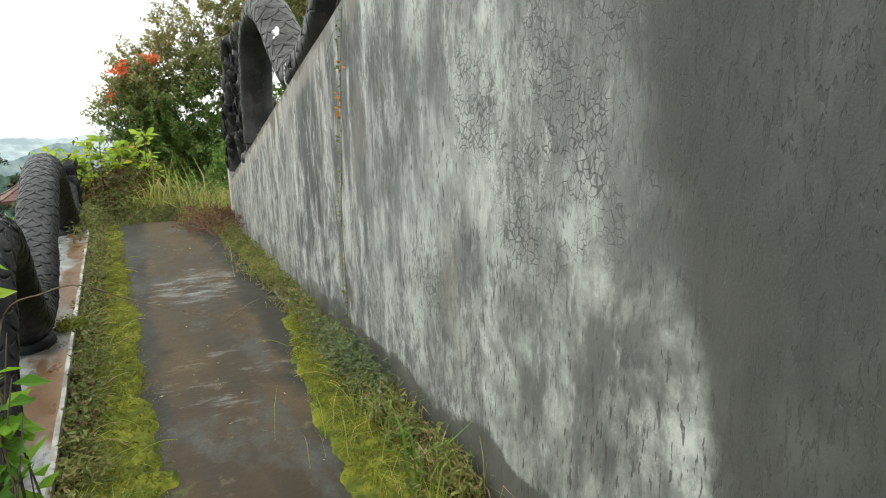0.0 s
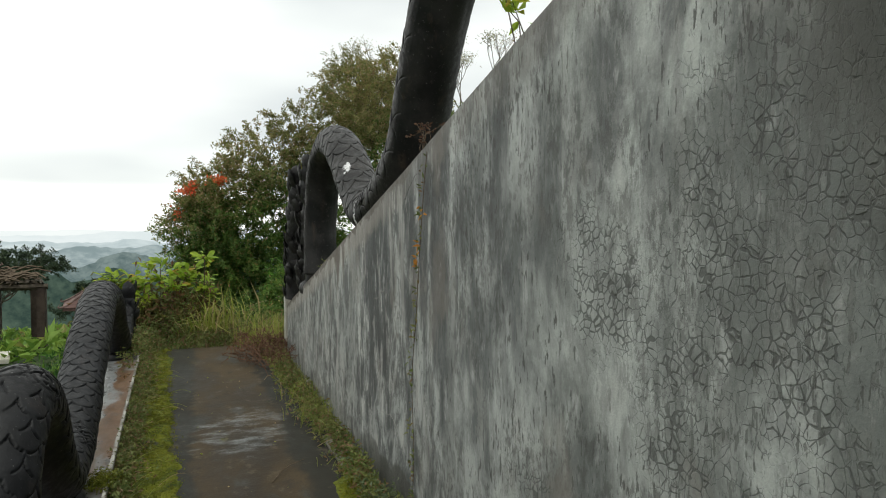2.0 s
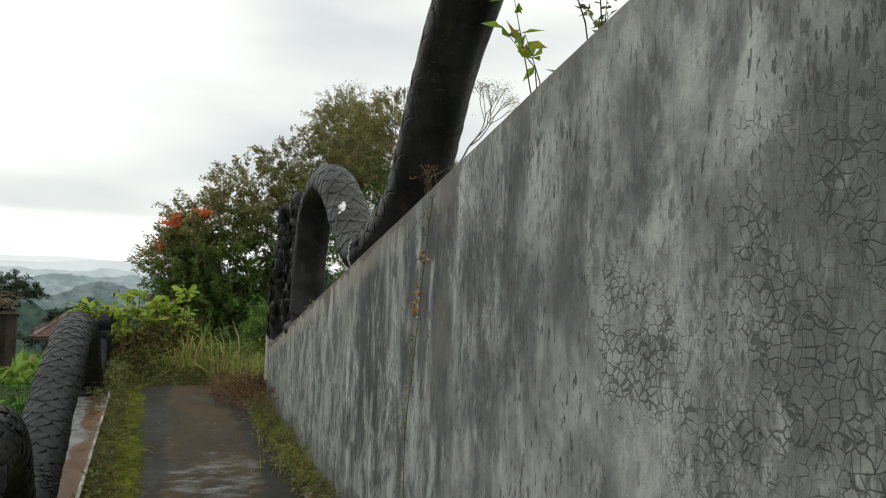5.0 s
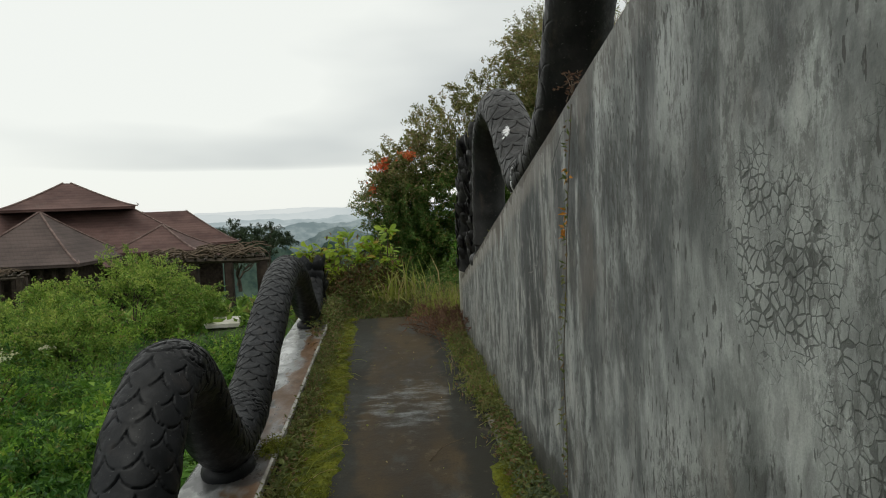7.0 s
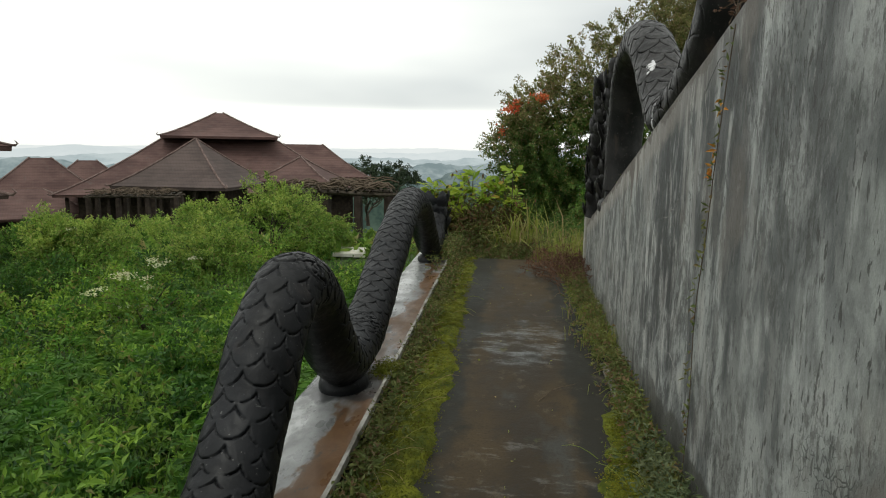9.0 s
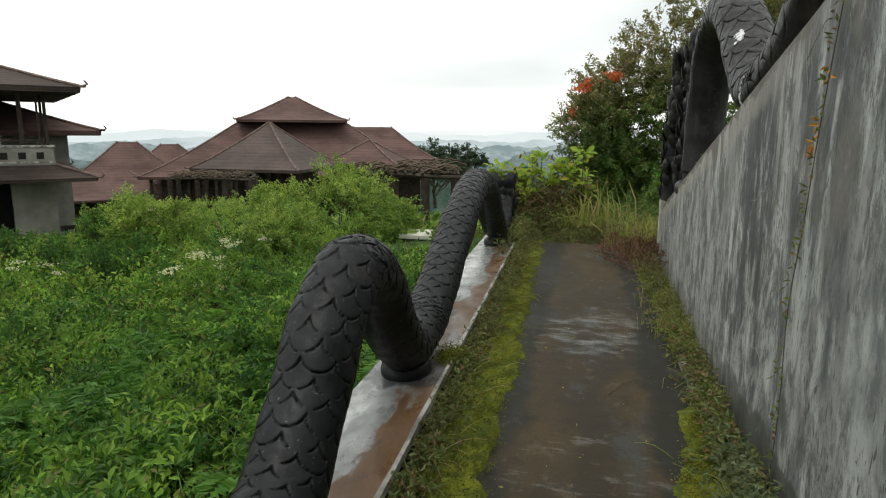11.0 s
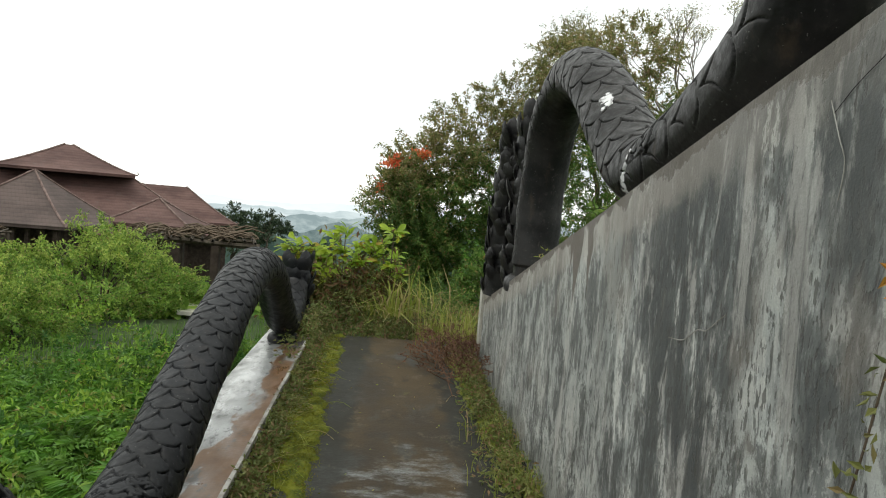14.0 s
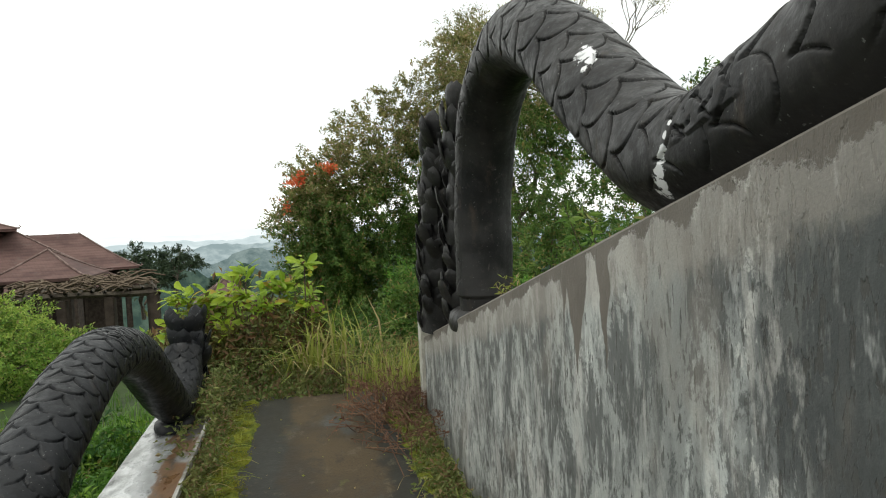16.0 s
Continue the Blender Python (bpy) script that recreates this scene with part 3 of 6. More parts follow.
def clump_points(centres, radii, n, shell=0.5):
    """Places spread through a cloud of ellipsoids, denser towards their skins."""
    centres, radii = np.asarray(centres, float), np.asarray(radii, float)
    w = radii.prod(1) ** (2 / 3)
    k = RNG.choice(len(centres), n, p=w / w.sum())
    d = unit(RNG.normal(size=(n, 3)))
    r = RNG.uniform(shell, 1.0, n)[:, None] ** 0.6
    return centres[k] + d * r * radii[k], d


def ground_z(x, y):
    """Height of the field: a hillside that drops away from the terrace."""
    d = np.hypot(np.minimum(x + 0.8, 0), np.maximum(y - 9.5, 0) * 0.9)
    z = -0.62 - 0.122 * d - 0.0003 * d * d * (d < 60) - (d >= 60) * (1.08 + 0.06 * (d - 60))
    return np.maximum(z, -62.0 - 0.004 * np.maximum(d - 600, 0) * 0) + 0.07 * np.sin(x * 1.3) * np.cos(y * 0.9)


# ---- setting: ground, path, walls ----
def build_ground():
    rad = np.concatenate([np.linspace(0, 30, 60), np.geomspace(31, 4800, 60)])
    th = np.linspace(0, 2 * np.pi, 96, endpoint=False)
    R, T = np.meshgrid(rad, th, indexing="ij")
    X, Y = R * np.cos(T), R * np.sin(T) + 5
    Z = ground_z(X, Y)
    # the hill stays level behind the high wall
    Z = np.where(X > 0.2, np.maximum(Z, -0.62 - 0.10 * np.maximum(np.hypot(np.maximum(X - 6, 0), np.maximum(Y - 9, 0)), 0)), Z)
    Z = np.maximum(Z, -62)
    n, k = R.shape
    i, j = np.meshgrid(np.arange(n - 1), np.arange(k), indexing="ij")
    q = np.stack([i * k + j, (i + 1) * k + j, (i + 1) * k + (j + 1) % k, i * k + (j + 1) % k], -1).reshape(-1, 4)
    ob = part("ground", np_mesh("ground", np.stack([X, Y, Z], -1).reshape(-1, 3), q, M_EARTH, True))
    tagged(ob, "grassy hillside that falls away from the terrace to a valley", "ground", kind="structure")


def parapet_x(y):
    return -0.315 - 0.037 * (y - 3.2)


def build_path():
    nx, ny = 60, 400
    xs, ys = np.linspace(-0.75, 1.30, nx), np.linspace(-5.0, 9.95, ny)
    X, Y = np.meshgrid(xs, ys, indexing="ij")
    Z = np.array([[0.006 * noise.noise((x * 1.5, y * 1.2, 0.3)) + 0.002 * noise.noise((x * 9, y * 9, 2)) for y in ys] for x in xs])
    i, j = np.meshgrid(np.arange(nx - 1), np.arange(ny - 1), indexing="ij")
    q = np.stack([i * ny + j, (i + 1) * ny + j, (i + 1) * ny + j + 1, i * ny + j + 1], -1).reshape(-1, 4)
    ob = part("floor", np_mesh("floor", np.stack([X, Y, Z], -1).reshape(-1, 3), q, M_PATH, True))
    tagged(ob, "damp brown stained concrete terrace walk between parapet and wall", "floor", kind="structure")
    bm = bmesh.new()
    box(bm, -0.72, -5.0, -1.6, 1.29, 9.93, -0.03)
    tagged(part("floor_base", bm, M_PARAPET), "stained concrete base under the terrace walk", "floor", kind="structure")


def build_wall():
    """The high wall with a raking top, 0.38 m thick, with a slightly uneven face."""
    ys = np.concatenate([np.arange(-5.0, 8.72, 0.09), [8.72]])
    bm = bmesh.new()
    rows = 26
    grid = []
    for y in ys:
        top = 2.898 - 0.257 * y
        ring = []
        for k in range(rows):
            z = -0.2 + (top - 0.012 + 0.2) * k / (rows - 1)
            ring.append(bm.verts.new((1.17 + 0.006 * noise.noise((y * 1.4, z * 1.4, 5)) + 0.0022 * noise.noise((y * 8, z * 6, 1)), y, z)))
        e = 0.006 * noise.noise((y * 6, 0, 9))
        ring.append(bm.verts.new((1.185 + e, y, top + 0.3 * e)))
        ring.append(bm.verts.new((1.54 + e, y, top + e)))
        ring.append(bm.verts.new((1.55, y, top - 0.012)))
        ring.append(bm.verts.new((1.55, y, -0.8)))
        grid.append(ring)
    for a, b in zip(grid, grid[1:]):
        for k in range(len(a) - 1):
            bm.faces.new((a[k], b[k], b[k + 1], a[k + 1]))
    bm.faces.new(grid[0])
    bm.faces.new(grid[-1][::-1])
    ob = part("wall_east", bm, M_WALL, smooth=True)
    ob.data.set_sharp_from_angle(angle=radians(40))
    tagged(ob, "high weathered grey plaster wall with a raking top, cracked and streaked", "wall", kind="structure")
    bm = bmesh.new()
    box(bm, 1.150, 8.723, -0.8, 1.58, 8.90, 0.80, 0.012)
    ob = part("wall_end_post", bm, M_POST)
    tagged(ob, "short pale plaster post that ends the wall", "post", kind="structure")


def build_parapet():
    bm = bmesh.new()
    ys = np.arange(-5.0, 9.96, 0.15)
    grid = []
    for y in ys:
        x = parapet_x(y)
        e = 0.005 * noise.noise((y * 3, 1, 1))
        grid.append([bm.verts.new(c) for c in ((x - 0.03, y, -0.05), (x - 0.03, y, 0.06 + e), (x, y, 0.07 + e), (x + e, y, 0.098), (x - 0.012, y, 0.106 + e), (x - 0.43, y, 0.104 + e), (x - 0.45, y, 0.09), (x - 0.45, y, 0.03), (x - 0.41, y, 0.02), (x - 0.41, y, -1.8))])
    for a, b in zip(grid, grid[1:]):
        for k in range(len(a) - 1):
            bm.faces.new((a[k], b[k], b[k + 1], a[k + 1]))
    bm.faces.new(grid[0])
    bm.faces.new(grid[-1][::-1])
    tagged(part("parapet", bm, M_CAP), "low parapet with a stained grey and rust-brown cap", "parapet", kind="structure")
    bm = bmesh.new()
    prev = None
    for y in np.arange(-5.0, 9.96, 0.15):
        x = parapet_x(y) + 0.005 * noise.noise((y * 3, 1, 1))
        w = 0.016 + 0.006 * noise.noise((y * 2.1, 4, 1))
        cur = [bm.verts.new(c) for c in ((x + 0.004, y, 0.072), (x + 0.004, y, 0.111), (x - w, y, 0.113), (x - w, y, 0.10))]
        if prev:
            for k in range(4):
                bm.faces.new((prev[k], cur[k], cur[(k + 1) % 4], prev[(k + 1) % 4]))
        prev = cur
    tagged(part("trim", bm, M_WHITE), "worn white paint line along the parapet edge", "trim", kind="structure")


build_ground()
build_path()
build_wall()
build_parapet()


# ---- serpent statues ----
def scale_relief(s, th, r, cols, pitch, lift):
    """Height of thin overlapping round-ended plates on a tube, s along it and th round it."""
    half = np.pi / cols
    h = np.zeros_like(s)
    done = np.zeros(s.shape, bool)
    gap = np.full(s.shape, 9.0)
    for back in range(4):
        i = np.floor(s / pitch) - back
        off = np.mod(i, 2) * half
        j = np.round((th - off) / (2 * half))
        rnd = np.mod(np.sin(i * 12.9898 + np.mod(j, cols) * 78.233) * 43758.5453, 1.0)
        a = np.clip(np.abs(th - off - j * 2 * half) / half, 0, 1)
        ac = np.clip(a * 0.985, 0, 0.975)
        edge = i * pitch + pitch * (0.22 * (rnd - 0.5) + 1.05 * (1 - np.sqrt(1 - (a * 0.985) ** 2)))
        slope = np.sqrt(1 + (1.05 * pitch * ac / np.sqrt(1 - ac * ac) / (half * r)) ** 2)
        hit = (s >= edge) & ~done
        gap = np.where(done | hit, gap, np.minimum(gap, (edge - s) / slope))
        lip = 1 - 0.35 * np.exp(-np.clip(s - edge, 0, 9) / slope / 0.004)
        val = lift * (0.85 + 0.3 * rnd) * lip * (1 - (s - edge) / (2.6 * pitch))
        h = np.where(hit, val, h)
        done |= hit
    return h - 1.5 * lift * np.exp(-(gap / 0.0040) ** 2)


def naga_arrays(ctrl, r, cols, pitch, lift, lumps, near, sides=176, fine=0.0043, coarse=0.0105, thin_from=99.0):
    """A serpent's body: a tube with scales on its back, plates on its belly, and rough crests; modelled finest in the near stretch of y."""
    p = spline(ctrl, 0.002)
    s = np.arange(len(p)) * 0.002
    density = np.where((p[:, 1] > near[0]) & (p[:, 1] < near[1]), 1 / fine, 1 / coarse)
    count = np.concatenate([[0], np.cumsum(density[:-1] * 0.002)])
    at = np.interp(np.arange(0, count[-1]), count, s)
    p = np.stack([np.interp(at, s, p[:, k]) for k in range(3)], 1)
    s, n = at, len(at)
    t = unit(np.gradient(p, axis=0))
    x = np.array([[1.0, 0, 0]])
    b = unit(x - (x * t).sum(1)[:, None] * t)
    nrm = np.cross(b, t)
    th = np.concatenate([np.linspace(-2.3, 2.3, sides - 16), np.linspace(2.3, 2 * np.pi - 2.3, 18)[1:-1]])
    th = np.where(th > np.pi, th - 2 * np.pi, th)
    S, T = np.meshgrid(s, th, indexing="ij")
    back = np.clip((2.1 - np.abs(T)) / 0.25, 0, 1)
    h = scale_relief(S, T + 0.05 * np.sin(S * 5), r, cols, pitch, lift) * back
    belly = 1 - np.clip((2.35 - np.abs(T)) / 0.3, 0, 1)
    h += belly * (-0.010 + 0.001 * np.abs(np.sin(S * np.pi / 0.11)))
    r = r * np.where((S > thin_from), 0.88, 1.0)
    ring = nrm[:, None] * np.cos(T)[..., None] + b[:, None] * np.sin(T)[..., None]
    P = p[:, None] + ring * r[..., None]
    # uneven modelling by hand, and rough crests at the bends
    w = np.sin(P[..., 1] * 7 + P[..., 2] * 5) * np.cos(P[..., 0] * 9 + P[..., 2] * 8)
    h += 0.006 * w + 0.0012 * np.sin(P[..., 1] * 31 + P[..., 0] * 23) * np.cos(P[..., 2] * 37)
    for cy, cz, rad, amp in lumps:
        d = np.hypot(P[..., 1] - cy, P[..., 2] - cz)
        k = np.clip(1.4 - d / rad, 0, 1)
        warp = 0.012 * np.sin(T * 9 + S * 31) + 0.008 * np.sin(T * 17 - S * 57)
        plates = scale_relief(S + warp, T + warp * 6, 0.15, int(cols * 1.5), pitch * 0.5, amp)
        k = k * k * (3 - 2 * k) * (np.abs(T) < 1.5)
        h = h * (1 - k) + k * (plates + amp * 0.4)
    V = p[:, None] + ring * (r + h)[..., None]
    i, j = np.meshgrid(np.arange(n - 1), np.arange(sides), indexing="ij")
    q = np.stack([i * sides + j, i * sides + (j + 1) % sides, (i + 1) * sides + (j + 1) % sides, (i + 1) * sides + j], -1).reshape(-1, 4)
    return V.reshape(-1, 3), q


def spike_scale(at, way, out, length, width, thick):
    """A thick curled scale that stands off the body."""
    way, out = unit(np.array(way, float)), unit(np.array(out, float))
    side = np.cross(way, out)
    nu, nv = 7, 6
    v = []
    for i in range(nu):
        u = i / (nu - 1)
        w = width * math.sqrt(max(0.0, 1 - (1.9 * u - 0.9) ** 2 if u > 0.47 else 1)) * (0.7 + 0.3 * min(1, u * 2.5)) + 0.003
        c = np.array(at) + way * length * u + out * length * (0.06 + 0.42 * u - 0.30 * u * u)
        for j in range(nv):
            a = 2 * math.pi * j / nv
            v.append(c + side * math.cos(a) * w * 0.5 + out * math.sin(a) * thick * (1 - 0.7 * u))
    q = [(i * nv + j, i * nv + (j + 1) % nv, (i + 1) * nv + (j + 1) % nv, (i + 1) * nv + j) for i in range(nu - 1) for j in range(nv)]
    return np.array(v), np.array(q)


def pad_arrays(x, y, z, rx, ry, h):
    """A squashed round block on which a bend rests."""
    ring = np.linspace(0, 2 * np.pi, 24, endpoint=False)
    prof = ((1.0, 0), (1.06, 0.35), (1.0, 0.75), (0.8, 1.0), (0.02, 1.05))
    v = np.array([(x + rx * k * math.cos(a) * (1 + 0.05 * math.sin(3 * a)), y + ry * k * math.sin(a), z + h * u) for k, u in prof for a in ring])
    q = [(i * 24 + j, i * 24 + (j + 1) % 24, (i + 1) * 24 + (j + 1) % 24, (i + 1) * 24 + j) for i in range(4) for j in range(24)]
    return v, np.array(q)


def plume(pile, base, top, r, count, facing, seed):
    """A stub of the body set all round with upturned scales."""
    rs = np.random.default_rng(seed)
    base, top = np.array(base, float), np.array(top, float)
    axis = unit(top - base)
    pile.add(*tube_arrays(np.linspace(base, top, 14) + 0.01 * rs.normal(size=(14, 3)), r * np.array([1.1, 1.1, 1.08, 1.06, 1.05, 1.04, 1.03, 1.0, 0.98, 0.95, 0.9, 0.8, 0.6, 0.1]), 20))
    for k in range(count):
        u = (k + rs.uniform(0, 0.6)) / count
        a = facing + rs.uniform(-1.9, 1.9)
        out = np.array([math.cos(a), math.sin(a), 0.1])
        at = base + (top - base) * u * 0.97 + out * r * 0.88
        pile.add(*spike_scale(at, axis + 0.12 * out + 0.12 * rs.normal(size=3), out, rs.uniform(0.14, 0.22), rs.uniform(0.11, 0.16), 0.026))


def left_serpent():
    def c(y, z):
        return (parapet_x(y) - 0.225, y, z)
    ctrl = [c(0.1, 0.0), c(0.25, 0.4), c(0.55, 0.78), c(0.95, 0.88), c(1.35, 0.72), c(1.75, 0.32), c(2.2, 0.25), c(2.75, 0.26), c(3.05, 0.48), c(3.28, 0.74), c(3.55, 0.885), c(3.85, 0.78), c(4.1, 0.5), c(4.4, 0.27), c(4.75, 0.255), c(5.15, 0.355), c(5.75, 0.59), c(6.4, 0.84), c(7.05, 0.97), c(7.65, 0.89), c(8.2, 0.60), c(8.65, 0.33), c(9.0, 0.28), c(9.25, 0.42), c(9.38, 0.60)]
    pile = Pile()
    pile.add(*naga_arrays(ctrl, 0.142, 7, 0.070, 0.0066, ((3.66, 0.98, 0.17, 0.012), (4.85, 0.36, 0.09, 0.011), (7.1, 1.05, 0.12, 0.009)), (2.7, 7.5), fine=0.0047))
    pile.add(*pad_arrays(parapet_x(4.5) - 0.23, 4.46, 0.09, 0.14, 0.16, 0.09))
    pile.add(*pad_arrays(parapet_x(8.8) - 0.23, 8.8, 0.09, 0.14, 0.17, 0.09))
    pile.add(*pad_arrays(parapet_x(2.4) - 0.23, 2.4, 0.09, 0.14, 0.17, 0.09))
    plume(pile, c(9.42, 0.1), c(9.5, 0.80), 0.12, 46, -0.6, 3)
    ob = part("serpent_statue", pile.mesh("serpent_statue", M_NAGA, True))
    ob.data.set_sharp_from_angle(angle=radians(85))
    tagged(ob, "black scaled stone serpent statue that loops along the low parapet", "statue")


def right_serpent():
    X = 1.36
    ctrl = [(X, y, z) for y, z in ((1.46, 2.3), (1.48, 2.75), (1.6, 3.15), (1.9, 3.5), (2.4, 3.72), (2.95, 3.6), (3.40, 3.2), (3.78, 2.8), (4.06, 2.4), (4.33, 2.02), (4.80, 1.80), (5.20, 1.70), (5.52, 1.80), (5.9, 2.06), (6.25, 2.29), (6.65, 2.385), (7.0, 2.30), (7.28, 2.05), (7.42, 1.7), (7.46, 1.35), (7.47, 0.95))]
    pile = Pile()
    pile.add(*naga_arrays(ctrl, 0.165, 6, 0.112, 0.0075, ((5.0, 1.83, 0.13, 0.011),), (3.9, 7.0), thin_from=8.85))
    pile.add(*pad_arrays(X, 7.5, 0.90, 0.2, 0.3, 0.13))
    plume(pile, (1.29, 8.40, 0.74), (1.31, 8.05, 2.16), 0.165, 100, -2.6, 5)
    plume(pile, (1.37, 7.85, 0.83), (1.36, 7.52, 2.26), 0.16, 60, -2.8, 6)
    ob = part("serpent_statue", pile.mesh("serpent_statue", M_NAGA_R, True))
    ob.data.set_sharp_from_angle(angle=radians(85))
    tagged(ob, "large black scaled stone serpent statue arched on the raking wall", "statue")


left_serpent()
right_serpent()


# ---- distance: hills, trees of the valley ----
# unlit emission colour, so the hills glow by themselves
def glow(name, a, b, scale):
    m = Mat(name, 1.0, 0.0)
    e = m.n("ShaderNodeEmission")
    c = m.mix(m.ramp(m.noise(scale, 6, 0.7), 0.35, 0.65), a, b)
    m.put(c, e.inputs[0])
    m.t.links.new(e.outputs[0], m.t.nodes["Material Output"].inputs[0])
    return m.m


def build_hills():
    # haze is put into the glow colours: each farther range is paler and bluer
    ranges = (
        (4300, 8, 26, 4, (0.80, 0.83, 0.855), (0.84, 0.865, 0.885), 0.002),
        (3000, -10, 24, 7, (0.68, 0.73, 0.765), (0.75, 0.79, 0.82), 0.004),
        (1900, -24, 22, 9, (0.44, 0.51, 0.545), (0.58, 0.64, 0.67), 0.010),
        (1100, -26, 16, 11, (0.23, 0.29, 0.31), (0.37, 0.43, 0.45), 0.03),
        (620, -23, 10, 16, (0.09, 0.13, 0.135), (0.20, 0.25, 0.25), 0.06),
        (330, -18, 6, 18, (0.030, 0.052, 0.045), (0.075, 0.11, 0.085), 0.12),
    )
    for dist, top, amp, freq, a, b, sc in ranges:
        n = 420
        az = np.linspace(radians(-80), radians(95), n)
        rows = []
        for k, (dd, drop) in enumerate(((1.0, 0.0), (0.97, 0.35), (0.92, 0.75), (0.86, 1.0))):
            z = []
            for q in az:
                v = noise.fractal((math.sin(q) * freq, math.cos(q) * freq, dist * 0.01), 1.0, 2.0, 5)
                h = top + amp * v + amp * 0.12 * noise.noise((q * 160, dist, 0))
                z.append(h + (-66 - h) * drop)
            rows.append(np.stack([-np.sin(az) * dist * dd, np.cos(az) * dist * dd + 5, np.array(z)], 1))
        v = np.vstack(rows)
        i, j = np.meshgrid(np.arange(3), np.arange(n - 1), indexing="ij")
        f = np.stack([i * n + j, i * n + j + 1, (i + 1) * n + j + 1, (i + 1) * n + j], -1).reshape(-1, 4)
        ob = part("backdrop", np_mesh("backdrop", v, f, glow("hazed_hill_glow", a, b, sc), True))
        tagged(ob, "wooded hills across the valley, painted with blue-grey haze", "hills", kind="structure")


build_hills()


# ---- roofs and houses below the terrace ----
def rect_ring(u0, u1, v0, v1, inset, z):
    return [(u0 + inset, v0 + inset, z), (u1 - inset, v0 + inset, z), (u1 - inset, v1 - inset, z), (u0 + inset, v1 - inset, z)]


def hip_roof(thing, m, u0, u1, v0, v1, z0, rise, mat, top_inset=None, curve=1.18, thick=0.28, caps=True):
    """A hipped roof with slightly sagging slopes, a soffit and ridge caps, on a frame m."""
    half = top_inset if top_inset is not None else min(u1 - u0, v1 - v0) / 2 - 0.05
    bm = bmesh.new()
    rings = [rect_ring(u0, u1, v0, v1, 0.5, z0 - thick), rect_ring(u0, u1, v0, v1, 0.05, z0 - thick), rect_ring(u0, u1, v0, v1, 0.0, z0)]
    for k in range(1, 9):
        t = k / 8
        rings.append(rect_ring(u0, u1, v0, v1, half * t, z0 + rise * t ** curve))
    vs = [[bm.verts.new(m @ Vector(c)) for c in r] for r in rings]
    for a, b in zip(vs, vs[1:]):
        for k in range(4):
            bm.faces.new((a[k], a[(k + 1) % 4], b[(k + 1) % 4], b[k]))
    bm.faces.new(vs[0][::-1])
    bm.faces.new(vs[-1])
    roof = part("roof", bm, mat, thing)
    if caps:
        for k in range(4):
            line = [m @ Vector(r[k]) + Vector((0, 0, 0.05)) for r in rings[2:]]
            tip = m @ Vector(rings[2][k])
            out = (tip - (m @ Vector(rings[4][k]))).normalized()
            line = [tip + out * 0.22 + Vector((0, 0, 0.42)), tip + out * 0.42 + Vector((0, 0, 0.26)), tip + out * 0.22 + Vector((0, 0, 0.10))] + line
            v, q = tube_arrays([tuple(p) for p in line], [0.03, 0.07, 0.10] + [0.09] * (len(line) - 3), 6)
            part("ridge_cap", np_mesh("ridge_cap", v, q, M_RIDGE), None, roof)
    return roof


def frame_at(x, y, facing):
    """A level frame whose v axis points away from the viewer along the given bearing, u to the right."""
    return Matrix.Translation((x, y, 0)) @ Matrix.Rotation(radians(facing), 4, "Z")


def pavilion(name, label, x, y, bearing, roofs, base, tiles=M_ROOF):
    thing = tagged(new(name), label, "building", group="roofs below the terrace")
    thing.location = (x, y, base)
    m = Matrix.Translation((0, 0, -base)) @ Matrix.Rotation(radians(bearing), 4, "Z")
    for u0, u1, v0, v1, z0, rise, inset in roofs:
        hip_roof(thing, m, u0, u1, v0, v1, z0, rise, tiles, inset)
    u0, u1, v0, v1, z0 = roofs[-1][:5]
    bm = bmesh.new()
    box(bm, u0 + 2, v0 + 2, base, u1 - 2, v1 - 2, z0 - 0.29, m=m)
    part("wall", bm, M_TIMBER, thing)
    for k in range(9):
        u = u0 + 1.2 + (u1 - u0 - 2.4) * k / 8
        bm = bmesh.new()
        box(bm, u - 0.16, v0 + 0.7, base, u + 0.16, v0 + 1.02, z0 - 0.285, 0.02, m)
        part("column", bm, M_TIMBER, thing)
    return thing


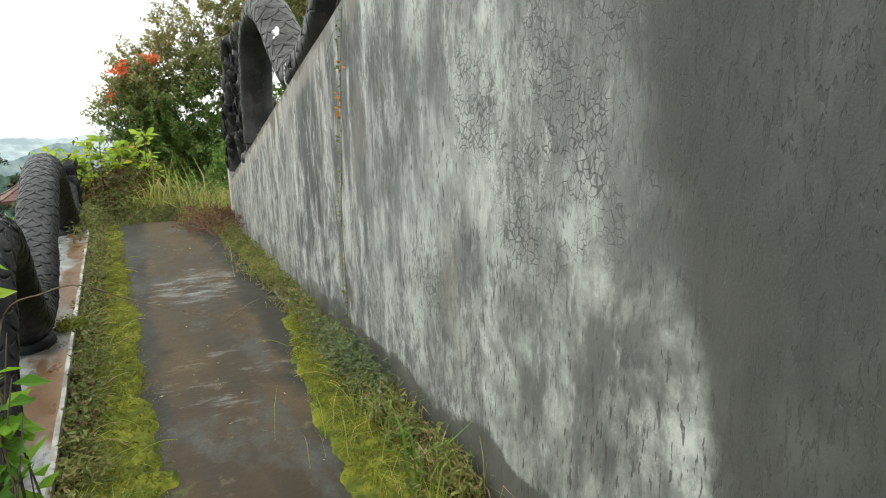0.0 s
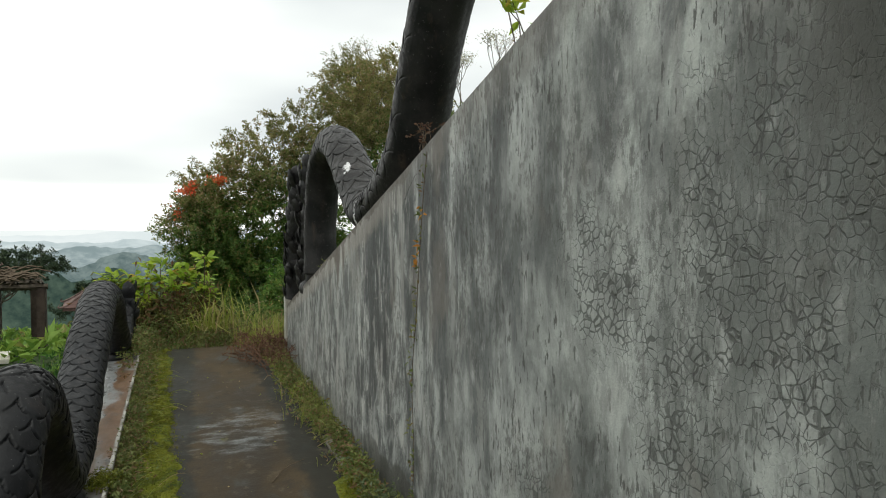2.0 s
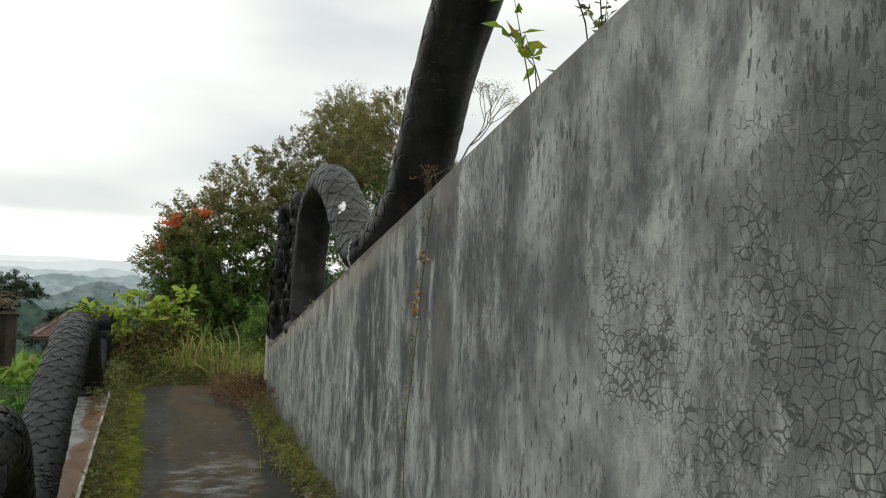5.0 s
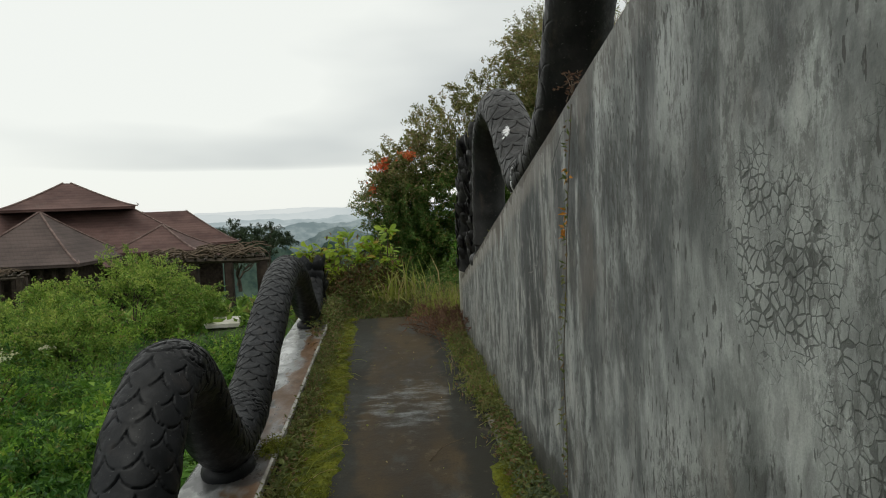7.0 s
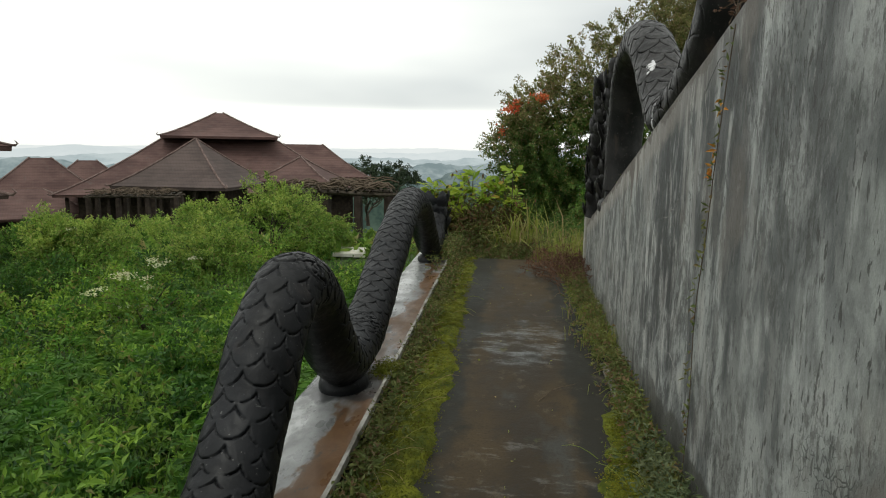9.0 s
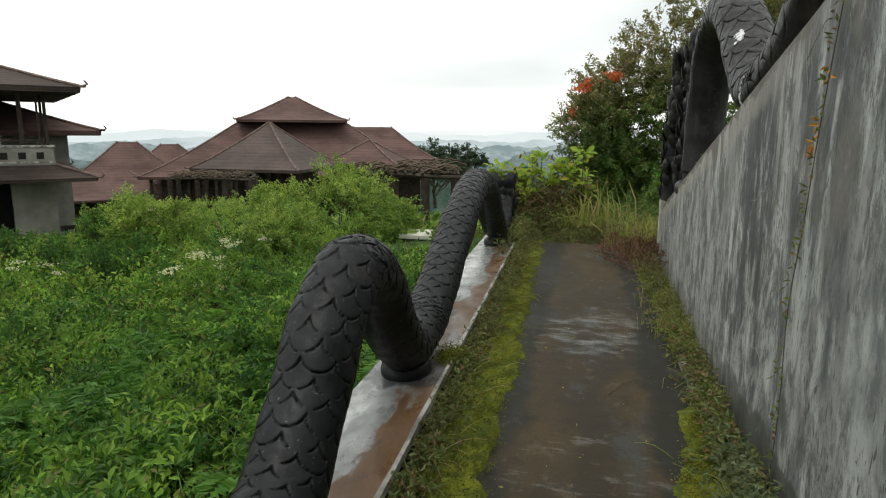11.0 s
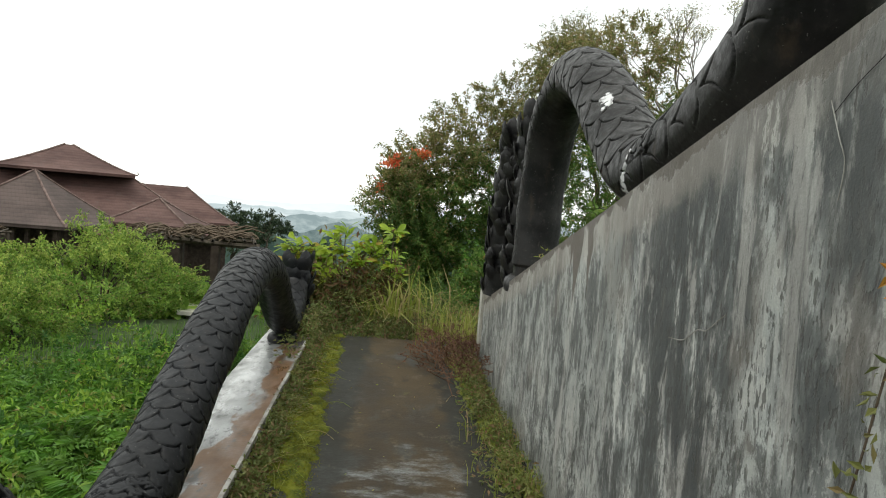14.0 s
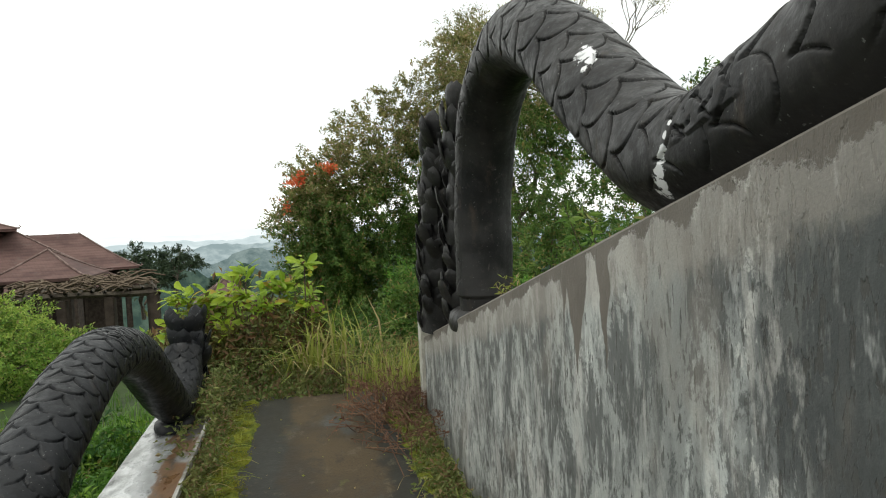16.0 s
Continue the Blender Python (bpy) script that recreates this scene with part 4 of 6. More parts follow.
def build_pavilions():
    pavilion("pavilion", "large pavilion with a two-tiered rust-brown hipped tile roof", -38.6, 79.0, 26.5, ((-6.6, 6.6, -6.6, 6.6, 2.72, 3.0, 6.2), (-16.5, 16.5, -13, 13, -3.6, 6.1, 10.0)), -8.5)
    pavilion("pavilion", "hipped rust-brown roof of a wing before the main pavilion", -31.4, 59.5, 0.7, ((-5.5, 5.5, -5.5, 5.5, -2.1, 4.3, None),), -8.5, M_ROOF_G)
    pavilion("pavilion", "small pyramid roof with rust-brown tiles beside the main pavilion", -23.6, 66.9, 4.0, ((-4.0, 4.0, -4.0, 4.0, -1.9, 2.4, None),), -8.5)
    pavilion("pavilion", "rust-brown hipped roof that stands behind a smaller one", -30.5, 87.0, 19.5, ((-8.5, 8.5, -6, 6, -2.2, 4.2, 5.9),), -9.5)
    pavilion("pavilion", "steep rust-brown hipped roof with a short ridge", -57.6, 71.0, 39.0, ((-8.2, 8.2, -7.2, 7.2, -5.6, 5.5, 7.1),), -10.5)
    pavilion("pavilion", "rust-brown hipped roof with a short ridge, farther off", -60.0, 82.5, 36.0, ((-7.4, 7.4, -6.4, 6.4, -5.2, 4.6, 6.3),), -11.0)
    pavilion("pavilion", "low rust-brown roof with a pale eave edge", -55.5, 63.5, 40.0, ((-12.0, 9.0, -5, 7, -6.2, 2.7, 5.8),), -9.5)
    pavilion("far_house", "small house with a red-brown roof among trees", -7.9, 62.0, 8.0, ((-2.6, 2.6, -2.6, 2.6, -4.6, 1.8, 2.5),), -8.0)


build_pavilions()


def two_storey_house():
    base = -5.6
    thing = tagged(new("house"), "grey two-storey house with brown tile roofs and an open balcony", "house")
    thing.location = (-29.67, 31.48, base)
    # u runs to the left along the front, v away from the terrace
    u_axis, v_axis = Vector((-0.66, -0.751, 0)), Vector((-0.751, 0.66, 0))
    m = Matrix((u_axis, v_axis, Vector((0, 0, 1)))).transposed().to_4x4()
    m = Matrix.Translation((0, 0, -base)) @ m
    hip_roof(thing, m, -1.5, 17, -1.4, 16, 3.75, 2.9, M_ROOF_D, 8.7, 1.05, 0.3)
    hip_roof(thing, m, -1.9, 17, -2.0, 14, -1.22, 0.66, M_ROOF_D, 1.85, 1.0, 0.2)
    bm = bmesh.new()
    box(bm, 0.0, 0.0, -0.55, 14, 0.18, 0.42, m=m)
    rail = part("balustrade", bm, M_HOUSE, thing, "grey balcony front with square holes painted dark")
    # near-black plates on the solid front paint the shade of square holes
    for k in range(12):
        bm = bmesh.new()
        box(bm, 0.5 + k * 0.86, -0.012, -0.22, 0.86 + k * 0.86, -0.004, 0.16, m=m)
        part("hole_shade_panel", bm, M_DARK, rail)
    bm = bmesh.new()
    box(bm, -0.08, -0.08, 0.425, 14, 0.26, 0.56, 0.02, m)
    part("coping", bm, M_WHITE, rail)
    bm = bmesh.new()
    box(bm, 0.0, 0.185, -0.62, 14, 8, -0.40, m=m)
    part("balcony_floor", bm, M_HOUSE, thing)
    for u, v, w in ((0.25, 0.35, 0.08), (0.62, 0.35, 0.05), (1.45, 0.35, 0.11), (0.25, 3.6, 0.07)):
        bm = bmesh.new()
        box(bm, u - w, v - w, -0.39, u + w, v + w, 3.66, 0.015, m)
        part("column", bm, M_TIMBER, thing)
    bm = bmesh.new()
    box(bm, 0.1, 0.35, 0.75, 4.2, 0.47, 0.87, 0.01, m)
    part("handrail", bm, M_TIMBER, thing)
    bm = bmesh.new()
    box(bm, 2.5, 1.6, -0.395, 14, 7.5, 3.66, m=m)
    wall = part("upper_wall", bm, M_HOUSE, thing)
    for u0, u1, z1, mat, nm in ((3.5, 4.4, 2.6, M_DARK, "doorway"), (8.9, 10.4, 2.9, M_DARK, "doorway")):
        bm = bmesh.new()
        box(bm, u0, 1.585, -0.39, u1, 1.594, z1, m=m)
        dw = part(nm, bm, mat, wall)
        for a in (u0 - 0.16, u1):
            bm = bmesh.new()
            box(bm, a, 1.52, -0.39, a + 0.16, 1.593, z1 + 0.15, m=m)
            part("door_frame", bm, M_TIMBER, wall)
    for u0, u1 in ((2.42, 2.95), (4.95, 5.35)):
        bm = bmesh.new()
        box(bm, u0, 1.36, -0.39, u1, 1.595, 3.66, 0.02, m)
        part("pilaster", bm, M_POST, wall)
    bm = bmesh.new()
    box(bm, -0.06, -0.05, -0.44, 14, -0.003, -0.34, 0.01, m)
    part("moulding", bm, M_WHITE, rail)
    bm = bmesh.new()
    box(bm, 0.0, 1.2, base, 2.2, 8, -1.44, m=m)
    box(bm, 5.5, 1.2, base, 14, 8, -1.44, m=m)
    part("lower_wall", bm, M_HOUSE, thing)
    # near-black sheet in place of the shade inside the ground-floor recess
    bm = bmesh.new()
    box(bm, 2.21, 3.0, base, 5.49, 3.2, -1.44, m=m)
    part("recess_shade_panel", bm, M_DARK, thing)
    back = tagged(new("house"), "house behind with a low brown tile roof", "house")
    back.location = (-34.5, 40.7, base)
    m2 = Matrix((u_axis, v_axis, Vector((0, 0, 1)))).transposed().to_4x4()
    m2 = Matrix.Translation((0, 0, -base)) @ m2
    hip_roof(back, m2, 0, 22, 0, 18, 1.35, 3.2, M_ROOF, 8.9, 1.1, 0.35)
    bm = bmesh.new()
    box(bm, 2, 2, base, 20, 16, 1.02, m=m2)
    part("wall", bm, M_HOUSE, back)


two_storey_house()


def pergola(x0, y0, x1, y1, z, foot, label, seed):
    """A ruined pergola: posts, beams and a tangle of dead climbers on top."""
    rs = np.random.default_rng(seed)
    thing = tagged(new("pergola"), label, "pergola")
    thing.location = (x0, y0, foot)
    o = Vector((x0, y0, foot))
    d = Vector((x1 - x0, y1 - y0, 0))
    back = Vector((-d.y, d.x, 0)).normalized() * 2.2
    n = 4
    for row in (Vector((0, 0, 0)), back):
        for k in range(n):
            p = d * (k / (n - 1)) + row
            bm = bmesh.new()
            box(bm, p.x - 0.13, p.y - 0.13, -0.3, p.x + 0.13, p.y + 0.13, z - foot - 0.2, 0.02)
            part("post", bm, M_TIMBER, thing)
        v, q = tube_arrays([tuple(d * t + row + Vector((0, 0, z - foot - 0.12 + 0.05 * math.sin(5 * t)))) for t in np.linspace(-0.05, 1.05, 9)], [0.09] * 9, 4)
        part("beam", np_mesh("beam", v, q, M_BARK), None, thing)
    for k in range(12):
        t = k / 11
        v, q = tube_arrays([tuple(d * t + back * s + Vector((0, 0, z - foot + 0.03 * rs.normal()))) for s in np.linspace(-0.2, 1.2, 6)], [0.05] * 6, 4)
        part("rafter", np_mesh("rafter", v, q, M_BARK), None, thing)
    pile = Pile()
    for k in range(150):
        a = np.array(d) * rs.uniform(0.0, 0.93) + np.array(back) * rs.uniform(-0.2, 1.2) + [0, 0, z - foot + rs.uniform(0, 0.25)]
        b = a + np.clip(rs.normal(size=3), -1.2, 1.2) * [0.7, 0.5, 0.12]
        mid = (a + b) / 2 + [0, 0, 0.12]
        pile.add(*tube_arrays(np.array([a, mid, b]), [0.03, 0.03, 0.02], 4))
    tagged(part("dead_climber", pile.mesh("dead_climber", M_TWIG), None, thing), "tangle of dead climbers", kind="stuff")


pergola(-8.1, 23.4, -4.6, 24.4, -0.05, -2.6, "weathered pergola on dark posts covered with dead climbers", 4)
pergola(-27.5, 38.5, -22.6, 40.5, -1.7, -4.8, "collapsing timber pergola with pale broken boards", 9)


def pale_slab():
    bm = bmesh.new()
    m = Matrix.Translation((-5.0, 20.1, -1.70)) @ Euler((radians(3), radians(2), radians(12))).to_matrix().to_4x4()
    box(bm, -0.50, -0.50, -0.07, 0.50, 0.50, 0.05, 0.012, m)
    ob = part("manhole_slab", bm, M_PALE)
    tagged(ob, "pale concrete slab lying raised in the grass", "slab")
    bm = bmesh.new()
    box(bm, -5.25, 19.85, -2.6, -4.75, 20.35, -1.80)
    part("base", bm, M_STRIP, ob)


pale_slab()


# ---- trees and shrubs ----
def limbs(pile, rs, start, way, length, radius, depth, tips, sides=7):
    """A tapered limb that forks, down to twigs; collects the tips."""
    n = 6
    p, d = np.array(start, float), unit(np.array(way, float))
    pts = [p]
    for k in range(n):
        d = unit(d + rs.normal(size=3) * 0.16 + [0, 0, 0.03])
        p = p + d * length / n
        pts.append(p)
    pile.add(*tube_arrays(np.array(pts), np.linspace(radius, radius * 0.6, n + 1), sides))
    if depth == 0:
        tips.append((p, d))
        tips.append((pts[3], d))
        return
    for k in range(rs.integers(2, 4)):
        dd = unit(d + rs.normal(size=3) * 0.62)
        limbs(pile, rs, pts[-1 - (k > 1) * 2], dd, length * rs.uniform(0.6, 0.82), radius * 0.58, depth - 1, tips, max(4, sides - 1))


def tree(name, label, x, y, z, height, crown, leaves, size, mat, seed, flowers=0, spread=1.0, clump=1.0, trunk_r=0.22, extra=(), droop=0.0, upper=None, reach=0.75):
    rs = np.random.default_rng(seed)
    thing = tagged(new(name), label, "tree")
    thing.location = (x, y, z)
    wood, tips = Pile(), []
    limbs(wood, rs, (0, 0, -0.2), (0.1, 0, 1), height * 0.36, trunk_r, 4, tips, 9)
    part("trunk", wood.mesh("trunk", M_BARK, True), None, thing)
    tp = np.array([t[0] for t in tips]) * [spread, spread, 1]
    tp[:, 2] = np.minimum(tp[:, 2], height)
    rad = rs.uniform(0.45, 0.95, (len(tp), 1)) * crown * [[1, 1, 0.62]]
    centres, rad = np.vstack([tp] + [np.array(e[:3])[None] for e in extra]), np.vstack([rad] + [np.array(e[3:])[None] for e in extra])
    per = 54
    p, d = clump_points(centres, rad, leaves // per, 0.35)
    (v, q), (tv, tq), p = spray_arrays(p, d * [1, 1, 0.8], per, reach, size, rs, 0.45 - droop)
    leaves = len(p)
    tagged(part("twig", np_mesh("twig", tv, tq, M_BARK), None, thing), kind="stuff")
    if upper:
        high = p[:, 2] + rs.normal(size=leaves) * 0.7 > upper[0] + 0.45 * p[:, 0]
        for keep, mt in ((~high, mat), (high, upper[1])):
            vv = v.reshape(-1, 4, 3)[keep].reshape(-1, 3)
            tagged(part("crown", np_mesh("crown", vv, np.arange(len(vv)).reshape(-1, 4), mt), None, thing), kind="stuff")
    else:
        part("crown", np_mesh("crown", v, q, mat), None, thing)
    if flowers:
        heads = np.array(((-3.65, -1.3, 5.5), (-3.35, -1.4, 5.58), (-2.65, -1.5, 5.85), (-2.5, -1.4, 5.8), (-3.9, -1.2, 4.85)))
        for k in range(flowers):
            a = heads[k % len(heads)] + rs.normal(size=3) * [0.1, 0.1, 0.06]
            w = unit(rs.normal(size=(22, 3)) + [0, -0.3, 0.4])
            fv, fq = leaf_arrays(a + rs.normal(size=(22, 3)) * 0.09, w, 0.13, 0.09)
            part("flower", np_mesh("flower", fv, fq, M_RED), None, thing, "orange-red flower head")
    return thing


def bare_tree(x, y, z, height, seed):
    """A leaning fan of thin branches with a few leaf tufts at their ends."""
    rs = np.random.default_rng(seed)
    thing = tagged(new("tree"), "thin bare-branched tree with sparse dry leaves", "tree")
    thing.location = (x, y, z)
    wood, ends = Pile(), []

    def grow(p, d, length, radius, depth):
        pts = [p]
        for k in range(5):
            d = unit(d + rs.normal(size=3) * 0.10 + [0, 0, 0.04])
            pts.append(pts[-1] + d * length / 5)
        wood.add(*tube_arrays(np.array(pts), np.linspace(radius, radius * 0.65, 6), 6 if depth > 2 else 4))
        if depth == 0:
            ends.append(pts[-1])
            return
        for k in range(3 if depth > 1 else 4):
            side = unit(rs.normal(size=3) * [1, 0.8, 0.25])
            grow(pts[-1 if k else -2], unit(d + side * rs.uniform(0.28, 0.55)), length * rs.uniform(0.60, 0.80), radius * 0.6, depth - 1)

    grow(np.array([0, 0, -0.2]), np.array([0.0, 0, 1.0]), height * 0.42, 0.17, 5)
    ends = np.array(ends)
    fit = np.array([1, 1, height / ends[:, 2].max()])
    wood.v = [v * fit for v in wood.v]
    ends = ends * fit
    part("trunk", wood.mesh("trunk", M_BARK_PALE, True), None, thing)
    k = rs.integers(0, len(ends), 5200)
    p = ends[k] + rs.normal(size=(len(k), 3)) * [0.17, 0.17, 0.10]
    v, q = leaf_arrays(p, unit(rs.normal(size=p.shape) + [0, 0, 0.2]), rs.uniform(0.06, 0.13, len(k)), 0.04)
    tagged(part("crown", np_mesh("crown", v, q, M_TREE_P), None, thing), kind="stuff")


tree("flame_tree", "spreading tree with orange-red flowers and fine olive foliage", 3.35, 24.5, -2.6, 7.4, 0.8, 225000, 0.118, M_TREE, 11, 9, 1.0, 1.0, extra=((-3.3, -0.2, 4.7, 1.0, 1.0, 0.7), (-2.4, 0, 5.7, 1.5, 1.2, 0.8), (-0.8, 0, 7.0, 1.6, 1.3, 0.9), (0.9, 0, 8.0, 1.6, 1.3, 0.9), (2.6, 0, 9.2, 1.7, 1.3, 1.0), (4.4, 0, 10.1, 1.7, 1.3, 1.0), (-2.7, -0.5, 3.0, 1.4, 1.3, 1.1), (-1.4, -0.8, 4.3, 1.9, 1.5, 1.1), (0.6, -0.8, 5.4, 2.1, 1.5, 1.2), (3.0, -0.5, 6.8, 2.2, 1.5, 1.3), (5.2, -0.4, 7.6, 2.2, 1.5, 1.4), (-1.8, -1, 1.7, 2.0, 1.5, 1.3), (0.8, -1, 2.2, 2.2, 1.5, 1.6), (3.2, -1, 3.4, 2.4, 1.6, 1.8), (5.6, -1, 4.6, 2.4, 1.6, 1.8), (-2.4, -0.6, 1.0, 1.3, 1.2, 1.0), (-2.7, -0.9, 4.0, 1.4, 1.3, 1.0), (-2.0, -0.9, 3.0, 1.8, 1.4, 1.2), (-2.2, -0.6, 5.2, 1.7, 1.3, 0.9), (-0.6, -0.7, 6.0, 1.7, 1.3, 0.9), (1.0, -0.6, 7.0, 1.6, 1.2, 0.9)), droop=0.1, upper=(6.0, M_TREE_P), reach=0.68)
tree("tree", "tall open tree with pale olive feathery foliage", 8.6, 27.5, -2.2, 11.5, 1.0, 60000, 0.10, M_TREE_P, 23, 0, 1.2, 1.5)
bare_tree(13.75, 27.4, -1.0, 12.1, 31)
tree("tree", "dense green tree behind the wall", 11.0, 20.0, -1.2, 6.6, 1.2, 60000, 0.12, M_TREE, 37, 0, 1.3, extra=((-3, -2, 2.2, 2.6, 2, 1.6), (1, -2, 2.2, 3, 2, 1.8), (-5, -1, 3.2, 2, 1.6, 1.4)))
for tx, ty, tz, th, ts in ((-31.7, 128, -14, 13.5, 41), (-36.5, 178, -18, 16.0, 43), (-19.0, 150, -18, 10, 47), (-48, 190, -20, 14, 48)):
    tree("tree", "rounded dark tree far down the slope", tx, ty, tz, th, 2.2, 7000, 0.6, M_FAR, ts, 0, 1.3, trunk_r=0.4, reach=1.4)


def shrub(label, x, y, h, r, leaves, size, mat, seed, z=None, blossom=0, name="shrub"):
    """A bush of many stems with leafy sprays and an uneven outline."""
    rs = np.random.default_rng(seed)
    z = float(ground_z(np.array(x), np.array(y))) if z is None else z
    thing = tagged(new(name), label, "bush")
    thing.location = (x, y, z)
    stems, tips = Pile(), []
    for k in range(42):
        d = unit(rs.normal(size=3) * [1, 1, 0.8] + [0, 0, 0.25])
        d[2] = abs(d[2]) ** 0.6
        end = d * [r * 0.72, r * 0.72, h * 0.80] * rs.uniform(0.72, 1.06)
        end[2] = max(end[2], h * 0.12)
        if k % 4 == 0:
            stems.add(*tube_arrays(np.array([[end[0] * 0.1, end[1] * 0.1, -0.1], end * [0.4, 0.4, 0.6], end]), [0.03, 0.02, 0.008], 5))
        tips.append(end)
    part("stem", stems.mesh("stem", M_BARK), None, thing)
    tips = np.array(tips)
    rad = rs.uniform(0.16, 0.34, (len(tips), 1)) * r * [[1, 1, 0.8 * min(1.0, h / r)]]
    per = 34
    p, d = clump_points(tips, rad, leaves // per, 0.3)
    p[:, 2] = np.maximum(p[:, 2], 0.05)
    out = unit(p - [0, 0, h * 0.35])
    (v, q), (tv, tq), p = spray_arrays(p, out, per, 0.26 * r ** 0.6, size * 0.9, rs, 0.3)
    leaves = len(p)
    tagged(part("twig", np_mesh("twig", tv, tq, M_BARK), None, thing), kind="stuff")
    young = (rs.uniform(size=leaves) < 0.45) & (p[:, 2] > h * 0.55)
    for keep, mt, nm in ((~young, mat, "foliage"), (young, M_SHOOT, "young_foliage")):
        if mt is M_SHOOT and mat is not M_SHRUB:
            mt = mat
        vv = v.reshape(-1, 4, 3)[keep].reshape(-1, 3)
        tagged(part(nm, np_mesh(nm, vv, np.arange(len(vv)).reshape(-1, 4), mt), None, thing), kind="stuff")
    if blossom:
        c = tips[np.argsort(tips[:, 2])[-30:]][rs.integers(0, 30, blossom)] + rs.normal(size=(blossom, 3)) * r * 0.22
        pile = Pile()
        for a in c:
            w = unit(rs.normal(size=(14, 3)) + [0, 0, 0.8])
            pile.add(*leaf_arrays(a + rs.normal(size=(14, 3)) * [0.05, 0.05, 0.012], w, 0.03, 0.02))
        part("blossom", pile.mesh("blossom", M_BLOOM), None, thing, "small white flower heads")
    return thing


SHRUBS = (
    (-7.2, 19.1, 2.75, 2.6, 19000, 0.10, 51, 0), (-6.1, 20.6, 2.0, 1.1, 8000, 0.09, 53, 0), (-9.2, 18.8, 2.1, 1.3, 8000, 0.09, 52, 0),
    (-6.7, 14.5, 1.35, 1.25, 10000, 0.08, 54, 0), (-9.8, 14.3, 2.1, 1.35, 13000, 0.085, 55, 4), (-11.9, 15.4, 1.8, 1.4, 9000, 0.09, 56, 0),
    (-15.2, 20.6, 1.9, 1.7, 8000, 0.11, 57, 0), (-14.2, 14.6, 1.4, 1.5, 8000, 0.09, 58, 0), (-17.5, 14.6, 1.2, 1.6, 6000, 0.10, 59, 0),
    (-1.6, 25.0, 2.0, 1.5, 6000, 0.10, 62, 0), (-19.0, 24.0, 1.8, 2.2, 6000, 0.12, 66, 0), (-14.2, 25.6, 1.9, 2.0, 7000, 0.12, 61, 0), (-17.6, 28.4, 2.1, 2.3, 7000, 0.13, 64, 0),
    (-12.6, 9.8, 1.5, 1.6, 8000, 0.085, 63, 0), (-8.4, 11.4, 1.1, 1.0, 8000, 0.075, 67, 0), (-9.7, 8.4, 1.1, 1.1, 6000, 0.07, 68, 4),
)
for sx, sy, sh, sr, sn, ss, sd, sb in SHRUBS:
    sn = int(sn * 1.5)
    shrub("rounded green bush with yellow-green shoots in the overgrown field", sx, sy, sh, sr, sn, ss, M_WEED if sd in (56, 58, 63, 67) else M_SHRUB, sd, None, sb)["group"] = "bushes in the field"
shrub("weed clump topped with small white flower heads", -4.6, 8.7, 1.0, 0.7, 4500, 0.06, M_WEED_PALE, 71, None, 14)
for wx, wy, wh, wr, wn, wd in ((2.6, 10.4, 2.0, 1.1, 6000, 81), (4.4, 12.5, 2.6, 1.8, 9000, 82), (7.0, 14.5, 3.4, 2.4, 11000, 83), (2.2, 13.8, 1.5, 1.3, 6000, 84), (9.5, 12.0, 3.0, 2.4, 8000, 85), (0.6, 15.0, 1.6, 1.5, 6000, 86), (3.2, 17.6, 2.6, 2.2, 9000, 87), (6.0, 19.0, 3.6, 2.4, 9000, 88), (2.3, 7.6, 1.7, 0.6, 2600, 89)):
    shrub("dark green undergrowth behind the end of the wall", wx, wy, wh, wr, wn, 0.10, M_WEED if wd % 2 else M_TREE, wd, -0.7 if wy < 14 else -1.2)


def fern_arrays(base, n, length, rs, per=17):
    """Arching fronds with paired leaflets."""
    pile = Pile()
    for k in range(n):
        a = rs.uniform(0, 2 * np.pi)
        L = length * rs.uniform(0.7, 1.2)
        out = np.array([math.cos(a), math.sin(a), 0])
        t = np.linspace(0.12, 1, per)
        pts = np.array(base) + out * (L * 0.75 * t ** 1.3)[:, None] + np.array([0, 0, 1.0]) * (L * (1.05 * t - 0.62 * t ** 2.2))[:, None]
        side = np.cross(out, [0, 0, 1.0])
        for sgn in (1, -1):
            w = unit(side * sgn + out * 0.45 + rs.normal(size=(per, 3)) * 0.08)
            pile.add(*leaf_arrays(pts, w, L * 0.26 * np.sin(np.pi * np.clip(t * 0.86 + 0.12, 0, 1)) + 0.01, 0.035))
    return np.vstack(pile.v), np.vstack(pile.q)


def outside_parapet(n, rs, d0, d1, y0=-3, y1=26, grass=False):
    """Places in the field, d0 to d1 metres from the parapet."""
    out = np.zeros((0, 2))
    while len(out) < n:
        x = -rs.uniform(0.2, 24, 4 * n)
        y = rs.uniform(y0, y1, 4 * n)
        d = -x - 0.85 - 0.037 * (y - 3.2)
        d = np.where(y > 10, np.hypot(np.maximum(d, 0), y - 10), d)
        meadow = (x > -6.8) & (x < -0.5) & (y > 11.0) & (y < 25) & (x > -6.6 + 0.12 * (y - 11.5) - 2 * (y < 14) * 0)
        ok = (d > d0) & (d < d1) & ~(meadow & (not grass))
        out = np.vstack([out, np.stack([x, y], 1)[ok]])
    return out[:n]


